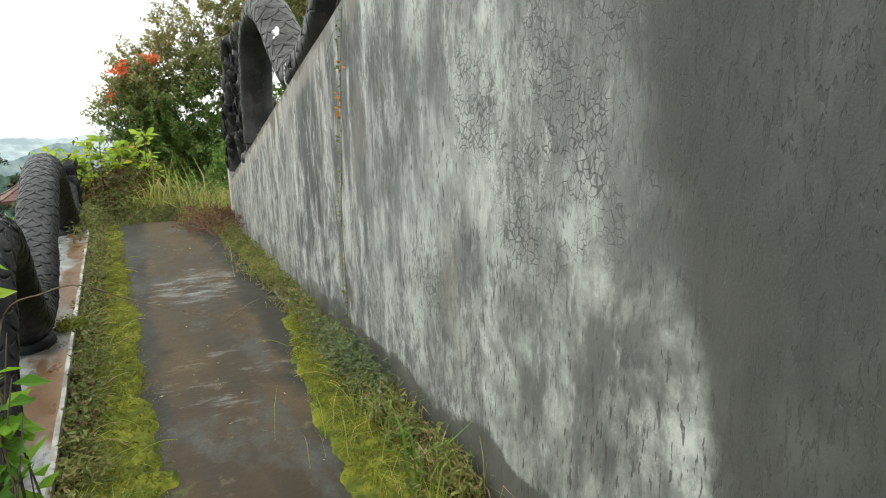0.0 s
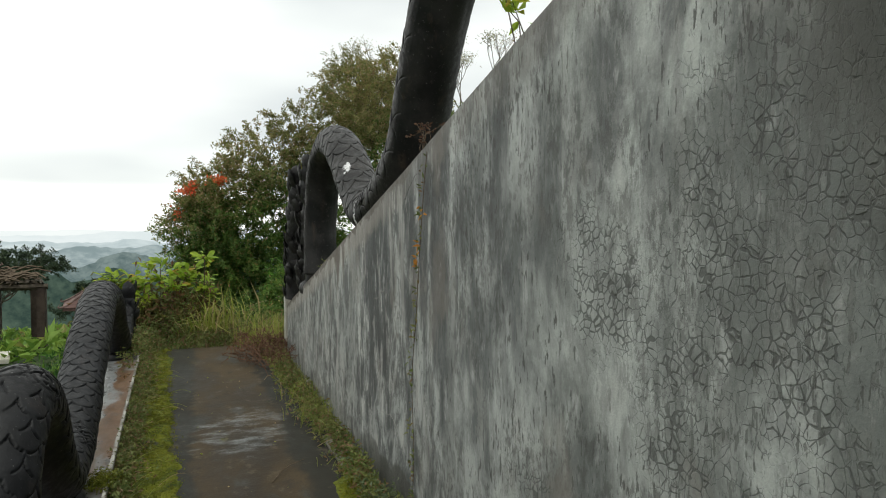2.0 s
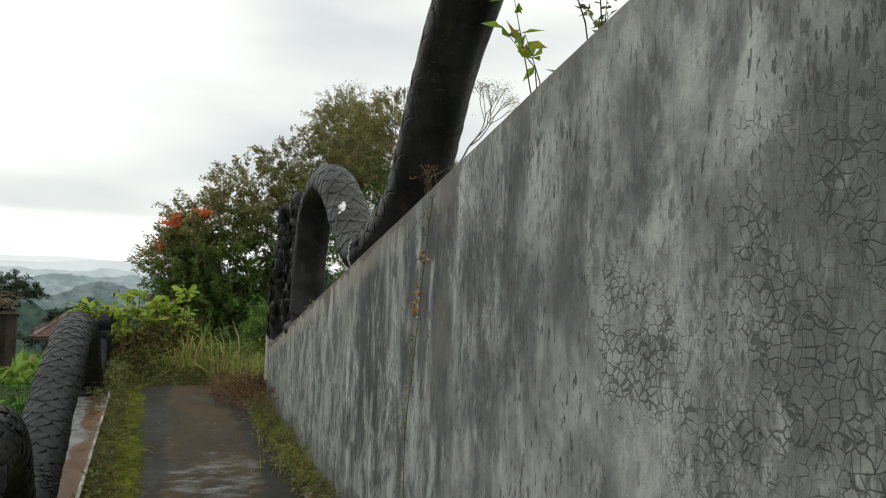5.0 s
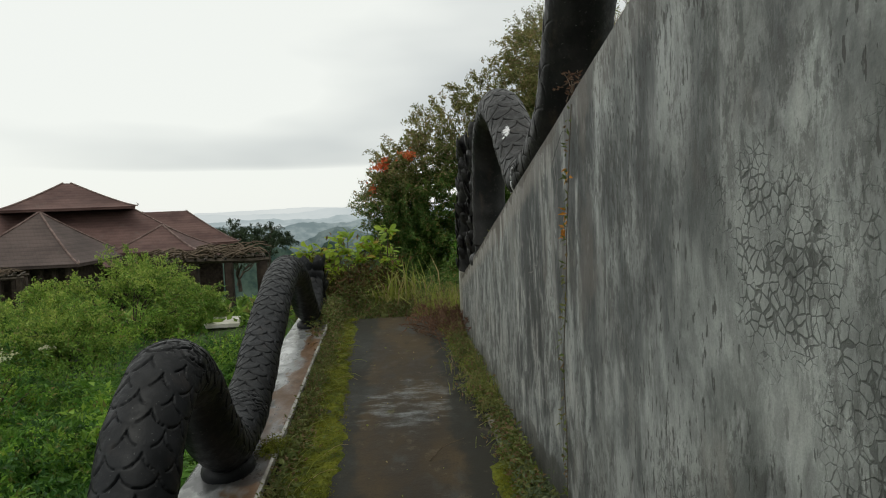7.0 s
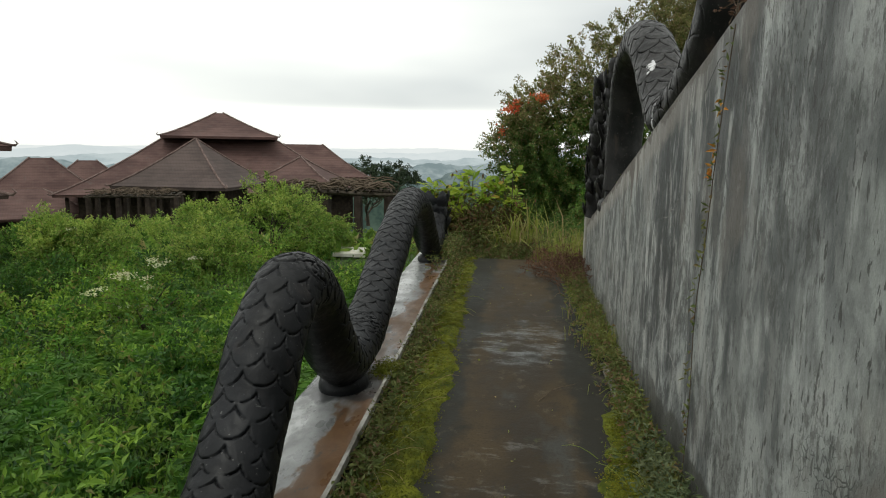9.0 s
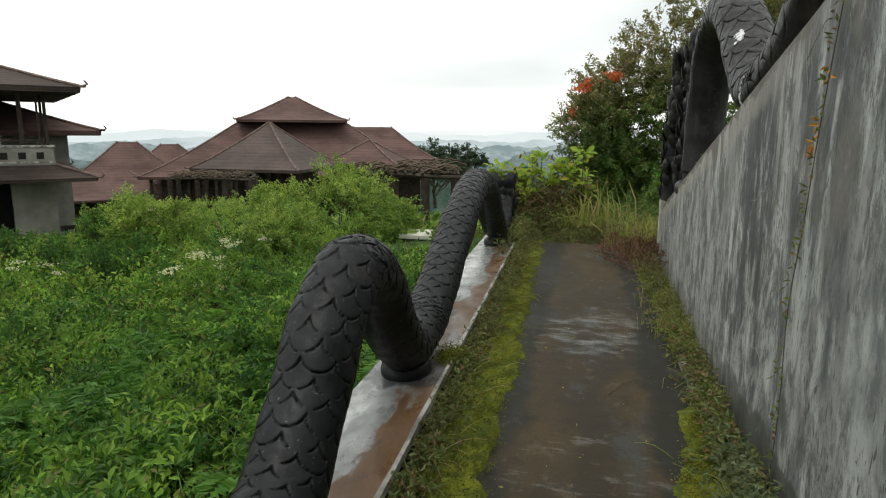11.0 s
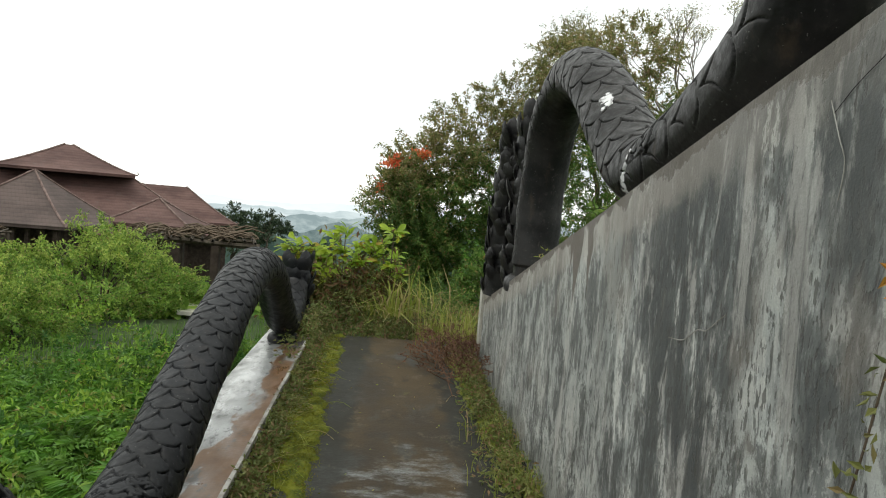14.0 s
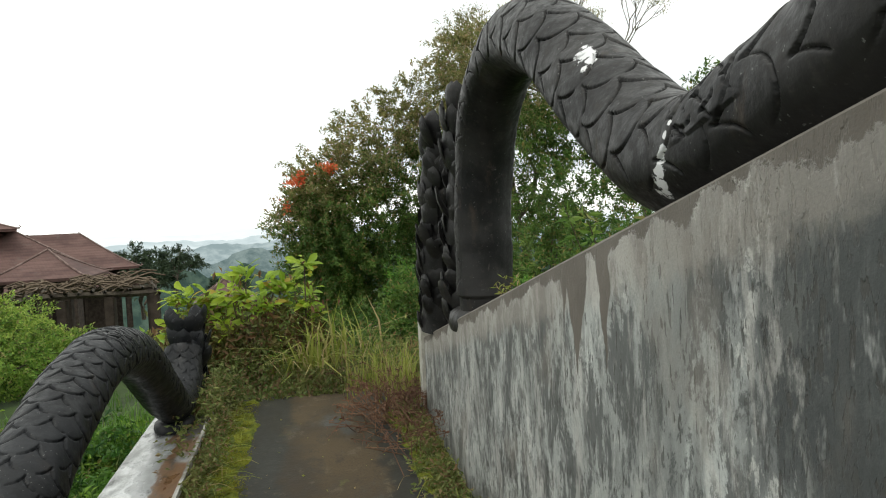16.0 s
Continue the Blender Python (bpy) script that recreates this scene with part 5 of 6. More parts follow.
def field_weeds():
    rs = np.random.default_rng(101)
    for label, n, d0, d1, twigs, per, size, h0, h1, wide in (
        ("dense knee-high leafy weeds below the parapet", 380, 0.15, 5.0, 22, 13, 0.066, 0.25, 1.0, 0.40),
        ("thick green weeds across the middle of the field", 520, 4.5, 12.0, 15, 10, 0.095, 0.3, 1.05, 0.58),
        ("overgrown weeds at the far side of the field", 460, 11.0, 24.0, 9, 9, 0.13, 0.2, 0.6, 0.7),
    ):
        xy = outside_parapet(n, rs, d0, d1)
        g = ground_z(xy[:, 0], xy[:, 1])
        hill = 0.5 + 0.5 * np.sin(xy[:, 0] * 1.7 + 1.3 * np.sin(xy[:, 1] * 0.8)) * np.cos(xy[:, 1] * 1.1)
        h = (h0 + (h1 - h0) * hill) * rs.uniform(0.35, 1.5, n)
        R = wide * rs.uniform(0.6, 1.35, n)
        k = np.repeat(np.arange(n), twigs)
        d = unit(rs.normal(size=(len(k), 3)) + [0, 0, 0.35])
        d[:, 2] = np.abs(d[:, 2])
        lean = np.stack([R[k], R[k], h[k]], 1)
        p = np.stack([xy[k, 0], xy[k, 1], g[k]], 1) + d * lean * rs.uniform(0.35, 0.85, (len(k), 1))
        (v, q), (tv, tq), _ = spray_arrays(p, d, per, wide * 0.55, size, rs, 0.25)
        hue = rs.uniform(size=n)[k] < 0.4
        for keep, mt in ((hue, M_WEED_PALE), (~hue, M_WEED)):
            vv = v.reshape(len(k), per * 4, 3)[keep].reshape(-1, 3)
            tagged(part("weeds", np_mesh("weeds", vv, np.arange(len(vv)).reshape(-1, 4), mt)), label, "weeds", kind="stuff")
    # flat white flower heads on thin stalks among the weeds
    pile = Pile()
    for cx, cy, count in ((-4.6, 8.6, 11), (-7.4, 8.2, 5), (-5.6, 5.6, 4)):
        for a in np.stack([cx + rs.normal(size=count) * 0.35, cy + rs.normal(size=count) * 0.35, np.zeros(count)], 1):
            a[2] = float(ground_z(a[0], a[1])) + rs.uniform(0.75, 1.05)
            pile.add(*leaf_arrays(a + rs.normal(size=(26, 3)) * [0.055, 0.055, 0.012], unit(rs.normal(size=(26, 3)) * [1, 1, 0.3]), 0.035, 0.026))
    tagged(part("white_flowers", pile.mesh("white_flowers", M_BLOOM)), "flat heads of tiny white flowers above the weeds", "flowers", kind="stuff")
    n = 24000
    xy = np.vstack([outside_parapet(n // 2, rs, 0.05, 3.5, grass=True), outside_parapet(n - n // 2, rs, 2.5, 16, grass=True)])
    g = ground_z(xy[:, 0], xy[:, 1])
    v, q = blade_arrays(np.stack([xy[:, 0], xy[:, 1], g - 0.02], 1), np.where(np.hypot(xy[:, 0] + 4.9, (xy[:, 1] - 18.6) * 0.42) < 1.6, 0.06, 1.0) * rs.uniform(0.15, 0.42, n), rs.uniform(0.008, 0.018, n), 0.7)
    tagged(part("grass", np_mesh("grass", v, q, M_GRASS)), "long bright green grass in the field", "grass", kind="stuff")
    pile = Pile()
    for x, y in np.vstack([outside_parapet(130, rs, 0.3, 3.2, 4, 12), outside_parapet(110, rs, 1, 7, 0, 14)]):
        pile.add(*fern_arrays((x, y, float(ground_z(np.array(x), np.array(y)))), 7, rs.uniform(0.4, 0.65), rs))
    tagged(part("ferns", pile.mesh("ferns", M_FERN)), "bright green arching fern fronds in the field", "ferns", kind="stuff")


field_weeds()


def far_cover():
    """Low scrub on the slope beyond the bushes."""
    rs = np.random.default_rng(131)
    n = 22000
    a, d = rs.uniform(radians(-25), radians(62), n), rs.uniform(20, 75, n)
    x, y = -np.sin(a) * d, np.cos(a) * d
    g = ground_z(x, y)
    p = np.stack([x, y, g + rs.uniform(0, 0.7, n) * (0.6 + 0.5 * np.sin(x * 0.7) * np.cos(y * 0.5))], 1)
    way = unit(rs.normal(size=(n, 3)) + [0, 0, 0.4])
    sz = rs.uniform(0.25, 0.6, n)
    v, q = leaf_arrays(p, way, sz, sz * 0.45)
    tagged(part("scrub", np_mesh("scrub", v, q, M_SHRUB)), "low green scrub down the slope", "scrub", kind="stuff")


far_cover()


# ---- plants at the end of the walk ----
def broad_leaf_arrays(p, way, length, width):
    """Large leaves, widest past the middle, folded along the midrib and drooping at the tip."""
    n = len(p)
    side = unit(np.cross(way, unit(RNG.normal(size=(n, 3)) * 0.4 + [0, -0.3, 1.0])))
    up = np.cross(side, way)
    rows = []
    for t, w in ((0.0, 0.06), (0.35, 0.62), (0.7, 1.0), (0.9, 0.62), (1.0, 0.08)):
        c = p + way * (length * t)[:, None] - up * (length * 0.22 * t * t)[:, None]
        half = side * (width * w * 0.5)[:, None]
        rows.append(np.stack([c - half + up * (width * w * 0.12)[:, None], c, c + half + up * (width * w * 0.12)[:, None]], 1))
    v = np.stack(rows, 1).reshape(-1, 3)
    cell = np.array([(r * 3 + k, r * 3 + k + 1, r * 3 + k + 4, r * 3 + k + 3) for r in range(4) for k in range(2)])
    return v, (np.arange(n)[:, None, None] * 15 + cell).reshape(-1, 4)


def broadleaf_bush(x, y, z, seed, tops, wide):
    """Bare stems that end in rosettes of large leaves, over a skirt of browning smaller ones."""
    rs = np.random.default_rng(seed)
    thing = tagged(new("broadleaf_bush"), "bush with large yellow-green leaves over browning undergrowth", "bush")
    thing.location = (x, y, z)
    wood, pile, low = Pile(), Pile(), Pile()
    for h in tops:
        a = rs.uniform(0, 2 * np.pi)
        end = np.array([math.cos(a) * wide * rs.uniform(0.2, 1), math.sin(a) * wide * 0.6, h])
        mid = end * [0.5, 0.5, 0.6]
        wood.add(*tube_arrays(np.array([end * [0.2, 0.2, 0], mid, end]), [0.012, 0.009, 0.006], 5))
        m = 15
        p = end + rs.normal(size=(m, 3)) * [0.02, 0.02, 0.05]
        pile.add(*broad_leaf_arrays(p, unit(rs.normal(size=(m, 3)) * [1, 1, 0.35] + [0, 0, 0.45]), rs.uniform(0.12, 0.21, m), rs.uniform(0.055, 0.085, m)))
        m = 110
        p = end * [1, 1, 0] + mid * [0, 0, 1] + rs.normal(size=(m, 3)) * [0.14, 0.12, h * 0.17]
        s = rs.uniform(0.05, 0.12, m)
        low.add(*leaf_arrays(p, unit(rs.normal(size=(m, 3)) + [0, 0, -0.1]), s, s * 0.36))
    part("stem", wood.mesh("stem", M_TWIG), None, thing)
    part("foliage", pile.mesh("foliage", M_BROAD), None, thing)
    part("dry_foliage", low.mesh("dry_foliage", M_RUSTY), None, thing, "browning olive and rust leaves")


broadleaf_bush(-0.98, 10.9, -0.25, 201, (1.0, 1.1, 0.95, 1.16, 0.8, 1.05, 0.9, 1.02, 0.7, 1.12, 0.85, 0.98, 0.75), 0.46)
broadleaf_bush(-0.40, 10.75, -0.2, 202, (1.22, 1.08, 1.30, 1.0, 1.15, 0.85, 1.05, 0.95, 1.12, 0.78, 1.0, 1.18, 0.9), 0.46)
broadleaf_bush(0.20, 10.9, -0.2, 203, (1.34, 1.16, 0.95, 0.8, 0.9, 0.7), 0.28)


def tuft(label, x, y, z, n, h, r, mat, seed, width=0.012, lean=0.8, name="grass_tuft"):
    rs = np.random.default_rng(seed)
    p = np.stack([x + rs.normal(size=n) * r, y + rs.normal(size=n) * r, np.full(n, z)], 1)
    v, q = blade_arrays(p, rs.uniform(0.45, 1, n) * h, rs.uniform(0.6, 1.3, n) * width, lean)
    tagged(part(name, np_mesh(name, v, q, mat)), label, "grass", kind="stuff")


tuft("tuft of long arching yellow-green grass", 0.30, 10.35, -0.1, 64, 1.0, 0.10, M_STRAW, 211, 0.024, 1.5)
tuft("tuft of long arching yellow-green grass", 0.66, 10.5, -0.1, 46, 1.08, 0.13, M_STRAW, 212, 0.022, 0.9)
tuft("tuft of long arching yellow-green grass", 0.02, 10.4, -0.1, 40, 0.7, 0.12, M_STRAW, 213, 0.018, 1.4)
tuft("thin dry grass against the wall end", 1.05, 9.25, -0.02, 120, 0.62, 0.09, M_STRAW, 214, 0.008, 0.45)
tuft("thin dry grass behind the wall end", 0.85, 9.75, -0.05, 150, 0.6, 0.16, M_STRAW, 215, 0.008, 0.6)


def end_growth():
    rs = np.random.default_rng(221)
    n = 12000
    x, y = rs.uniform(-1.1, 1.6, n), 9.72 + np.abs(rs.normal(size=n)) * 0.55
    h = (0.05 + 0.38 * np.clip((y - 9.72) / 0.6, 0, 1)) * (0.7 + 0.5 * np.sin(x * 5) * np.cos(y * 7))
    z = -0.04 + rs.uniform(0, 1, n) * h
    w = unit(rs.normal(size=(n, 3)) + [0, -0.2, 0.5])
    s = rs.uniform(0.025, 0.075, n)
    v, q = leaf_arrays(np.stack([x, y, z], 1), w, s, s * 0.45)
    tagged(part("ground_cover", np_mesh("ground_cover", v, q, M_VINE)), "low tangled weeds creeping over the end of the walk", "weeds", kind="stuff")
    pile = Pile()
    for k in range(170):
        a = np.array([0.98 + 0.17 * rs.normal(), 8.75 + 0.42 * rs.normal(), 0.01])
        a[0] = min(a[0], 1.14)
        b = a + rs.normal(size=3) * [0.16, 0.2, 0.03] + [-0.06, 0, rs.uniform(0.08, 0.26)]
        b[0] = min(b[0], 1.15)
        c = b + rs.normal(size=3) * [0.12, 0.12, 0.05]
        c[0], c[2] = min(c[0], 1.15), max(c[2], 0.02)
        pile.add(*tube_arrays(np.array([a, b, c]), [0.0035, 0.003, 0.0015], 4))
        m = 8
        t = rs.uniform(0, 1, (m, 1))
        pile.add(*leaf_arrays(b + (c - b) * t, unit(rs.normal(size=(m, 3))), rs.uniform(0.02, 0.06, m), 0.010))
    tagged(part("withered_weeds", pile.mesh("withered_weeds", M_BROWN)), "heap of withered reddish-brown weeds at the foot of the wall", "weeds")


end_growth()


# ---- moss and weeds on the walk ----
def moss_strip(label, left, right, y0, y1, seed, tall=0.03):
    """A cushion of moss with a ragged edge, sunk into the floor where it thins out."""
    nx, ny = 44, int((y1 - y0) / 0.02)
    ys = np.linspace(y0, y1, ny)
    v = np.zeros((ny, nx, 3))
    for i, y in enumerate(ys):
        a, b = left(y) - 0.12, right(y) + 0.12
        for j in range(nx):
            x = a + (b - a) * j / (nx - 1)
            rag = 0.075 * noise.noise((x * 3, y * 2.6, seed)) + 0.045 * noise.noise((x * 9, y * 9, seed + 3)) + 0.02 * noise.noise((x * 25, y * 25, seed))
            e = min(x - left(y), right(y) - x) + rag
            bumps = 0.55 + 0.45 * noise.noise((x * 14, y * 14, seed + 7)) + 0.25 * noise.noise((x * 45, y * 45, seed))
            hole = noise.noise((x * 2.2, y * 1.8, seed + 11))
            h = max(0.0, min(1.0, e / 0.03)) * (1 if hole < 0.38 else 0)
            v[i, j] = (x, y, -0.012 + h * (0.014 + tall * max(0.1, bumps)))
    i, j = np.meshgrid(np.arange(ny - 1), np.arange(nx - 1), indexing="ij")
    q = np.stack([i * nx + j, i * nx + j + 1, (i + 1) * nx + j + 1, (i + 1) * nx + j], -1).reshape(-1, 4)
    tagged(part("moss", np_mesh("moss", v.reshape(-1, 3), q, M_MOSS, True)), label, "moss", kind="stuff")


def left_edge(y):
    return float(np.interp(y, [-5, 2.6, 3.2, 4.2, 4.85, 6.3, 8.8, 10], [0.10, 0.11, 0.07, 0.0, 0.01, -0.07, -0.19, -0.22]))


def right_edge(y):
    return float(np.interp(y, [-5, 2.3, 2.8, 3.7, 4.3, 4.8, 5.2], [0.72, 0.71, 0.75, 0.80, 0.89, 1.0, 1.12]))


moss_strip("yellow-green moss cushions along the parapet side of the walk", lambda y: parapet_x(y) + 0.03, left_edge, -4.5, 9.7, 1.0)
moss_strip("green moss at the foot of the wall", right_edge, lambda y: 1.16, -4.5, 5.1, 5.0)
moss_strip("thin moss patches near the wall end", lambda y: 0.98 - 0.05 * (y - 6), lambda y: 1.16, 5.9, 9.0, 8.0, 0.02)


def sprigs(label, n, place, size, hmax, mat, seed, stems=60):
    rs = np.random.default_rng(seed)
    k = max(1, n // 14)
    base = np.array([place(rs) for _ in range(k)])
    hh = rs.uniform(0.25, 1, k) * hmax
    i = np.repeat(np.arange(k), 14)
    p = base[i] + rs.normal(size=(len(i), 3)) * [0.022, 0.022, 0]
    p[:, 2] = base[i, 2] + 0.008 + rs.uniform(0, 1, len(i)) * hh[i]
    p[:, 0] = np.minimum(p[:, 0], 1.155)
    w = unit(rs.normal(size=p.shape) * [1, 1, 0.5] + [0, 0, 0.35])
    w[:, 0] = np.where(p[:, 0] > 1.13, -np.abs(w[:, 0]), w[:, 0])
    s = rs.uniform(0.5, 1.3, len(i)) * size
    v, q = leaf_arrays(p, w, s, s * rs.uniform(0.3, 0.5, len(i)))
    tagged(part("weeds", np_mesh("weeds", v, q, mat)), label, "weeds", kind="stuff")


def by_parapet(rs):
    y = rs.uniform(0.3, 9.8)
    return np.array([parapet_x(y) + 0.015 + abs(rs.normal()) * 0.07, y, 0.0])


def by_wall(rs):
    y = 2.0 + rs.uniform(0, 1) ** 1.2 * 7.2
    return np.array([1.13 - abs(rs.normal()) * (0.075 if y < 5.2 else 0.12), y, 0.0])


sprigs("fuzz of tiny moss shoots on the parapet side", 26000, lambda rs: (lambda y: np.array([rs.uniform(parapet_x(y) + 0.06, left_edge(y) - 0.01), y, 0.012]))(rs.uniform(1.0, 9.6)), 0.014, 0.026, M_MOSS_LEAF, 304)
sprigs("fuzz of tiny moss shoots on the wall side", 16000, lambda rs: (lambda y: np.array([rs.uniform(right_edge(y) + 0.02, 1.13), y, 0.012]))(rs.uniform(1.2, 5.0)), 0.014, 0.026, M_MOSS_LEAF, 305)
sprigs("small dull-green weeds along the foot of the parapet", 17000, by_parapet, 0.036, 0.13, M_VINE, 301)
sprigs("small weeds at the foot of the high wall", 11000, by_wall, 0.038, 0.14, M_VINE, 302)
sprigs("leafy green weeds at the foot of the high wall", 2600, lambda rs: np.array([1.06 + 0.05 * rs.normal(), 3.45 + 0.35 * rs.normal(), 0.0]), 0.034, 0.22, M_SAGE, 303)


def dry_stems():
    rs = np.random.default_rng(311)
    pile = Pile()
    for k in range(620):
        left = rs.uniform() < 0.6
        y = rs.uniform(1.2, 9.4)
        x = parapet_x(y) + 0.03 + abs(rs.normal()) * 0.1 if left else 1.12 - abs(rs.normal()) * 0.1
        L = rs.uniform(0.1, 0.42)
        a = rs.uniform(0, 2 * np.pi)
        t = np.linspace(0, 1, 5)[:, None]
        out = np.array([math.cos(a) * 0.6, math.sin(a), 0])
        pts = np.array([x, y, 0.0]) + out * L * t + np.array([0, 0, 1.0]) * (L * (0.55 * t - 0.42 * t ** 2))
        pts[:, 0] = np.clip(pts[:, 0], parapet_x(y) + 0.01, 1.15)
        pts[:, 2] = np.maximum(pts[:, 2], 0.006)
        pile.add(*tube_arrays(pts, [0.0022, 0.002, 0.0018, 0.0015, 0.001], 4))
    tagged(part("dry_stems", pile.mesh("dry_stems", M_STRAW)), "thin dry grass stems lying along both edges", "stems", kind="stuff")


dry_stems()
tuft("clump of bright green grass blades at the foot of the wall", 0.95, 2.12, 0.0, 11, 0.42, 0.03, M_GRASS, 321, 0.011, 0.9)
tuft("thin yellowing grass at the foot of the wall", 1.05, 2.75, 0.0, 130, 0.26, 0.16, M_STRAW, 322, 0.004, 0.9)
tuft("thin yellowing grass at the foot of the wall", 1.05, 2.1, 0.0, 110, 0.26, 0.14, M_STRAW, 323, 0.004, 0.9)
tuft("yellow-green grass beside the concrete strip", 1.08, 5.9, 0.0, 120, 0.2, 0.10, M_STRAW, 324, 0.005, 0.8)
tuft("yellow-green grass at the foot of the wall", 1.08, 6.7, 0.0, 90, 0.2, 0.12, M_STRAW, 325, 0.005, 0.8)
sprigs("weeds creeping over the far end of the parapet", 3200, lambda rs: (lambda y: np.array([parapet_x(y) - 0.02 + 0.07 * rs.normal(), y, 0.10]))(9.8 - abs(rs.normal()) * 0.6), 0.05, 0.26, M_VINE, 331)
sprigs("moss lumps and small weeds on the parapet cap", 1500, lambda rs: np.array([parapet_x(4.75) - 0.04 + 0.03 * rs.normal(), 4.75 + 0.07 * rs.normal(), 0.10]), 0.018, 0.05, M_MOSS_LEAF, 332)


# ---- small things ----
def concrete_strip():
    bm = bmesh.new()
    box(bm, -0.032, -0.33, 0, 0.032, 0.33, 0.028, 0.006, pose(1.028, 5.05, 0.0, 0, 0, 1.5))
    tagged(part("edging_strip", bm, M_STRIP), "short pale concrete edging strip lying by the wall", "edging")


concrete_strip()


def short_twig():
    pts = spline([(0.55, 4.66, 0.008), (0.66, 4.85, 0.02), (0.80, 4.98, 0.012)], 0.04)
    v, q = tube_arrays(pts, np.linspace(0.003, 0.0015, len(pts)), 5)
    tagged(part("twig", np_mesh("twig", v, q, M_TWIG)), "short dead twig on the walk", "twig")


short_twig()


def plaster_crack(pts, width, material=M_WHITE, label="white edge of a crack in the wall plaster"):
    v, q = tube_arrays(spline(pts, 0.02), np.full(len(spline(pts, 0.02)), width), 5)
    v[:, 0] = 1.1665 + (v[:, 0] - 1.1665) * 0.5
    tagged(part("plaster_crack", np_mesh("plaster_crack", v, q, material)), label, "crack")


plaster_crack([(1.167, 3.864, 1.763), (1.167, 3.828, 1.685), (1.167, 3.803, 1.63), (1.167, 3.812, 1.544)], 0.0016)
plaster_crack([(1.167, 3.664, 1.782), (1.167, 3.646, 1.792), (1.167, 3.633, 1.811), (1.167, 3.633, 1.752)], 0.0016)
plaster_crack([(1.167, 4.511, 1.144), (1.167, 4.408, 1.157), (1.167, 4.328, 1.202), (1.167, 4.28, 1.208), (1.167, 4.222, 1.245), (1.167, 4.179, 1.271)], 0.0016)
plaster_crack([(1.167, 3.85, 1.735), (1.167, 3.798, 1.778), (1.167, 3.737, 1.816), (1.167, 3.668, 1.853), (1.167, 3.589, 1.846)], 0.0012, M_DARK, "dark curved crack in the wall plaster under the top edge")
plaster_crack([(1.167, 4.02, 0.46), (1.167, 4.14, 0.50), (1.167, 4.22, 0.485), (1.167, 4.34, 0.47), (1.167, 4.42, 0.43)], 0.0014)
plaster_crack([(1.164, 3.40, 0.56), (1.164, 3.44, 0.515), (1.164, 3.50, 0.535)], 0.0014)
plaster_crack([(1.166, 4.62, 0.86), (1.166, 4.70, 0.87), (1.166, 4.76, 0.93), (1.166, 4.80, 0.90), (1.166, 4.88, 0.915)], 0.0013)


def wall_vine():
    rs = np.random.default_rng(401)
    thing = tagged(new("climbing_vine"), "thin climbing vine with a few orange leaves on the wall", "vine")
    thing.location = (1.155, 3.68, 0)
    ctrl = [(0, 0.05, 0.02), (0.003, 0.02, 0.4), (0, 0.03, 0.8), (0.004, -0.03, 1.15), (0, -0.09, 1.43), (0.003, -0.15, 1.75), (0.004, -0.20, 1.95)]
    pts = spline(ctrl, 0.03)
    v, q = tube_arrays(pts, np.full(len(pts), 0.0022), 5)
    part("stem", np_mesh("stem", v, q, M_TWIG), None, thing)
    n = 110
    p = pts[rs.integers(0, len(pts), n)] + rs.normal(size=(n, 3)) * [0.0, 0.02, 0.015]
    p[:, 0] = -0.004
    w = unit(rs.normal(size=(n, 3)) * [0.4, 1, 1] + [-0.7, 0, -0.1])
    v, q = leaf_arrays(p, w, rs.uniform(0.015, 0.04, n), rs.uniform(0.008, 0.018, n))
    part("foliage", np_mesh("foliage", v, q, M_VINE), None, thing)
    pile = Pile()
    for y, z, k in ((-0.07, 1.42, 12), (-0.10, 1.50, 6), (-0.14, 1.66, 4)):
        w = unit(rs.normal(size=(k, 3)) * [0.5, 1, 0.6] + [-0.6, 0, -0.25])
        pile.add(*leaf_arrays(np.array([-0.006, y, z]) + rs.normal(size=(k, 3)) * [0.0, 0.012, 0.012], w, rs.uniform(0.025, 0.05, k), rs.uniform(0.009, 0.016, k)))
    part("withered_foliage", pile.mesh("withered_foliage", M_ORANGE), None, thing, "withered orange leaves")


wall_vine()


def sapling(label, x, y, z, stems, leaf, width, mat, seed, spread=0.3, height=0.8, per=10, name="sapling"):
    rs = np.random.default_rng(seed)
    thing = tagged(new(name), label, "plant")
    thing.location = (x, y, z)
    pile = Pile()
    for k in range(stems):
        end = np.array([*(rs.normal(size=2) * spread), height * rs.uniform(0.6, 1.05)])
        mid = end * [0.3, 0.3, 0.6] + rs.normal(size=3) * 0.03
        part("stem", np_mesh("stem", *tube_arrays(np.array([[0, 0, 0], mid, end]), [0.0035, 0.003, 0.0012], 5), M_TWIG), None, thing)
        t = rs.uniform(0.25, 1, (per, 1))
        p = mid + (end - mid) * t
        w = unit(rs.normal(size=(per, 3)) * [1, 1, 0.5] + [0, 0, 0.1])
        pile.add(*leaf_arrays(p, w, rs.uniform(0.7, 1.2, per) * leaf, rs.uniform(0.8, 1.2, per) * width, 0.15))
    tagged(part("foliage", pile.mesh("foliage", mat), None, thing), kind="stuff")


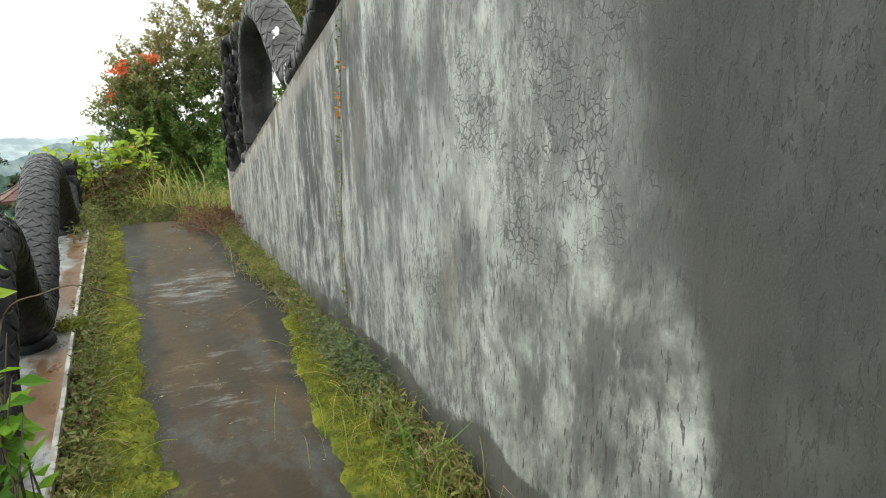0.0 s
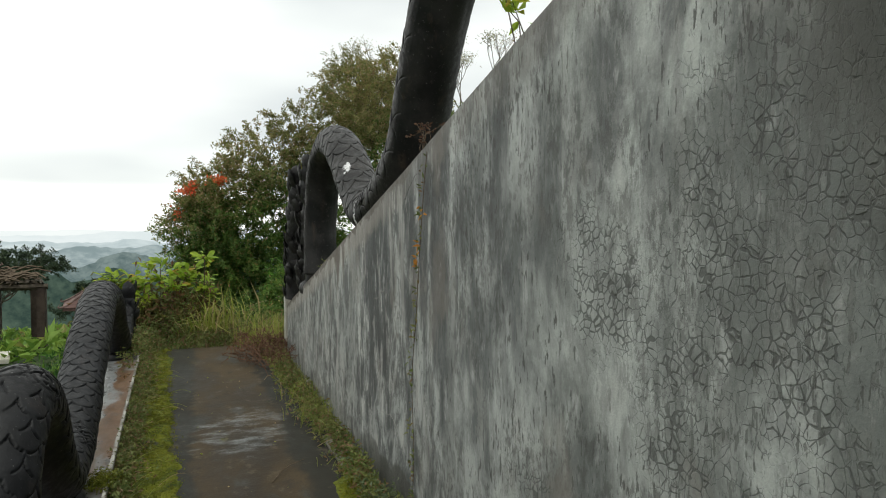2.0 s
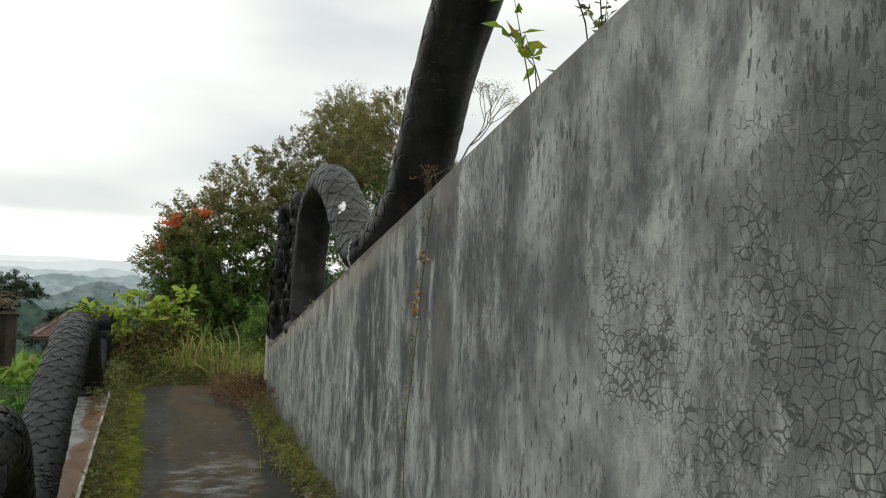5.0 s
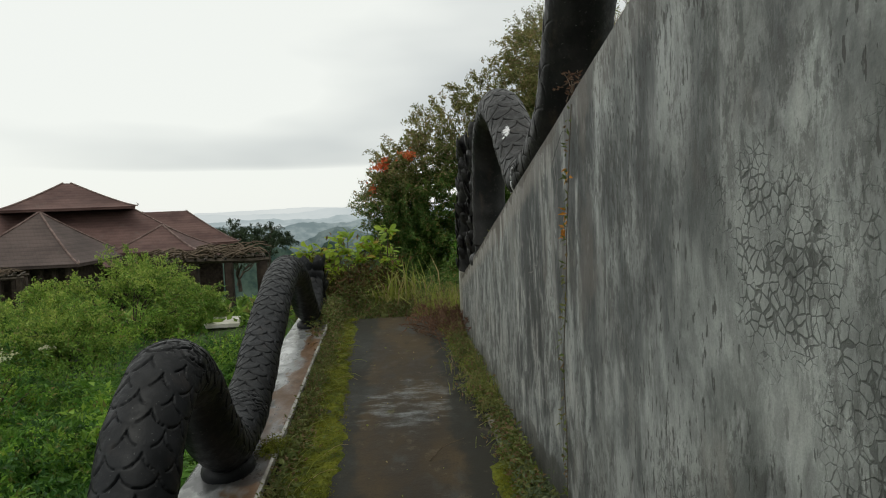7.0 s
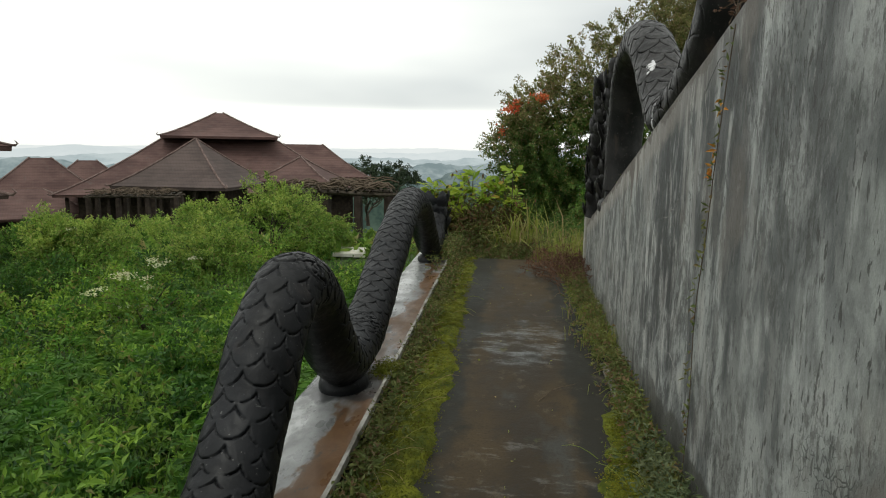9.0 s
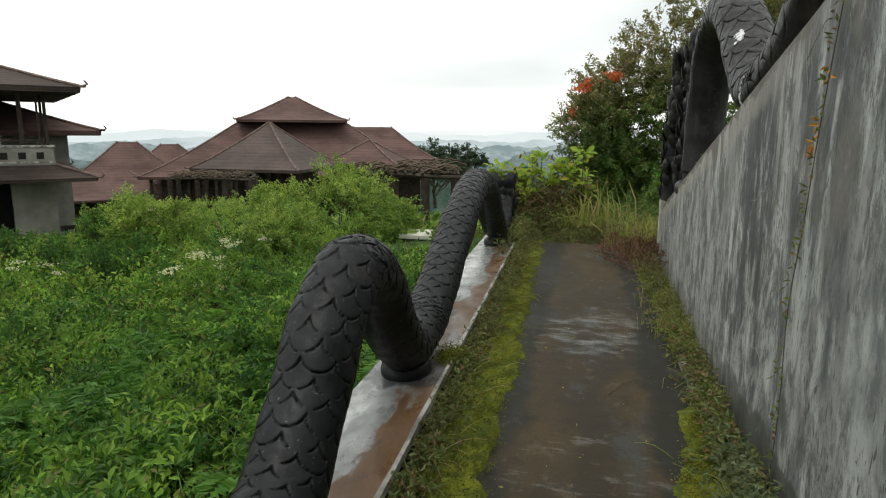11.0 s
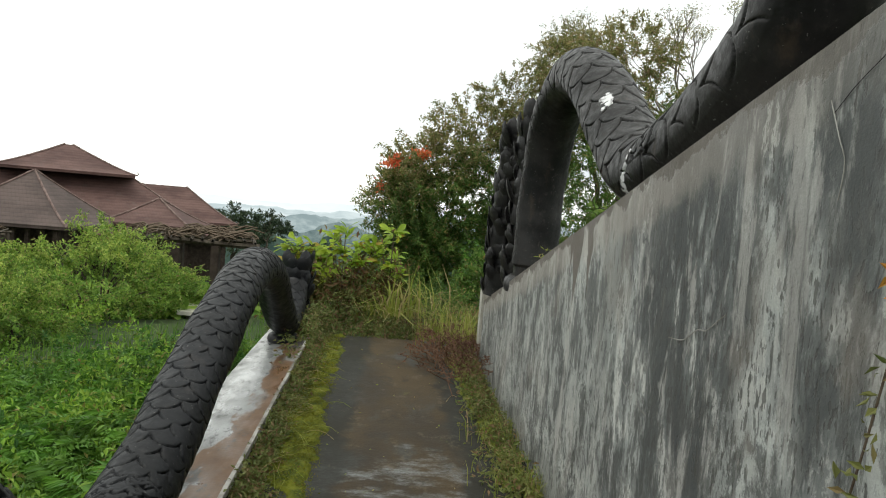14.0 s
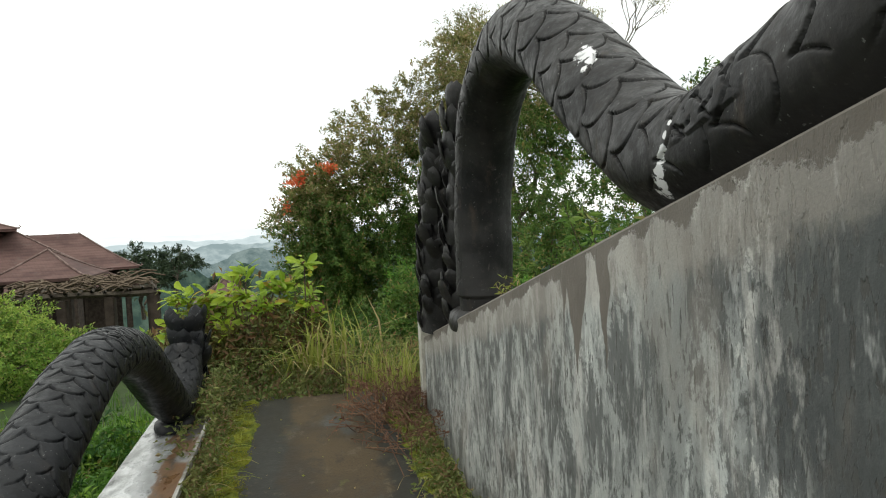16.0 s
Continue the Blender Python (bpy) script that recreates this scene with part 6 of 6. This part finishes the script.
sapling("young plant with fresh green leaves growing beside the parapet", -0.135, 1.50, 0.0, 6, 0.07, 0.03, M_YOUNG, 411, 0.03, 1.13, 9)
sapling("low green leafy plant beside the parapet", -0.17, 1.48, 0.0, 6, 0.06, 0.028, M_FERN, 412, 0.05, 1.0, 10)


def hanging_twig():
    pts = spline([(-0.16, 1.50, 0.90), (-0.12, 1.51, 1.07), (-0.055, 1.513, 1.101), (0.005, 1.52, 1.107), (0.088, 1.526, 1.064), (0.189, 1.526, 1.022), (0.276, 1.52, 0.999), (0.31, 1.515, 1.022), (0.348, 1.511, 1.034)], 0.015)
    v, q = tube_arrays(pts, np.linspace(0.0022, 0.0008, len(pts)), 5)
    tagged(part("twig", np_mesh("twig", v, q, M_TWIG)), "thin bare twig reaching out from the young plant", "twig")


hanging_twig()
sapling("sprig with bright green pointed leaves on top of the wall", 1.50, 3.10, 2.08, 4, 0.11, 0.04, M_BROAD, 413, 0.14, 0.80, 9)
sapling("dark twiggy shrub on top of the wall", 1.50, 2.72, 2.15, 9, 0.045, 0.016, M_VINE, 414, 0.2, 0.62, 18)
sapling("small reddish sprigs at the wall top", 1.22, 3.72, 1.94, 6, 0.03, 0.012, M_BROWN, 415, 0.07, 0.2, 8)
sapling("fern-like weed behind the wall top", 1.62, 6.4, 1.0, 6, 0.07, 0.025, M_SHRUB, 416, 0.14, 0.6, 14)
sapling("dry pale weed at the serpent's foot", 1.30, 6.85, 1.13, 5, 0.05, 0.01, M_STRAW, 417, 0.08, 0.14, 8)


def dropped_leaves():
    rs = np.random.default_rng(421)
    n = 90
    p = np.stack([rs.uniform(-0.1, 1.05, n), rs.uniform(1.5, 9.3, n), np.full(n, 0.008)], 1)
    w = unit(rs.normal(size=(n, 3)) * [1, 1, 0.05])
    v, q = leaf_arrays(p, w, rs.uniform(0.008, 0.03, n), rs.uniform(0.006, 0.014, n), 0.05)
    tagged(part("fallen_leaves", np_mesh("fallen_leaves", v, q, M_STRAW)), "small fallen leaves and crumbs scattered on the walk", "leaves", kind="stuff")


dropped_leaves()
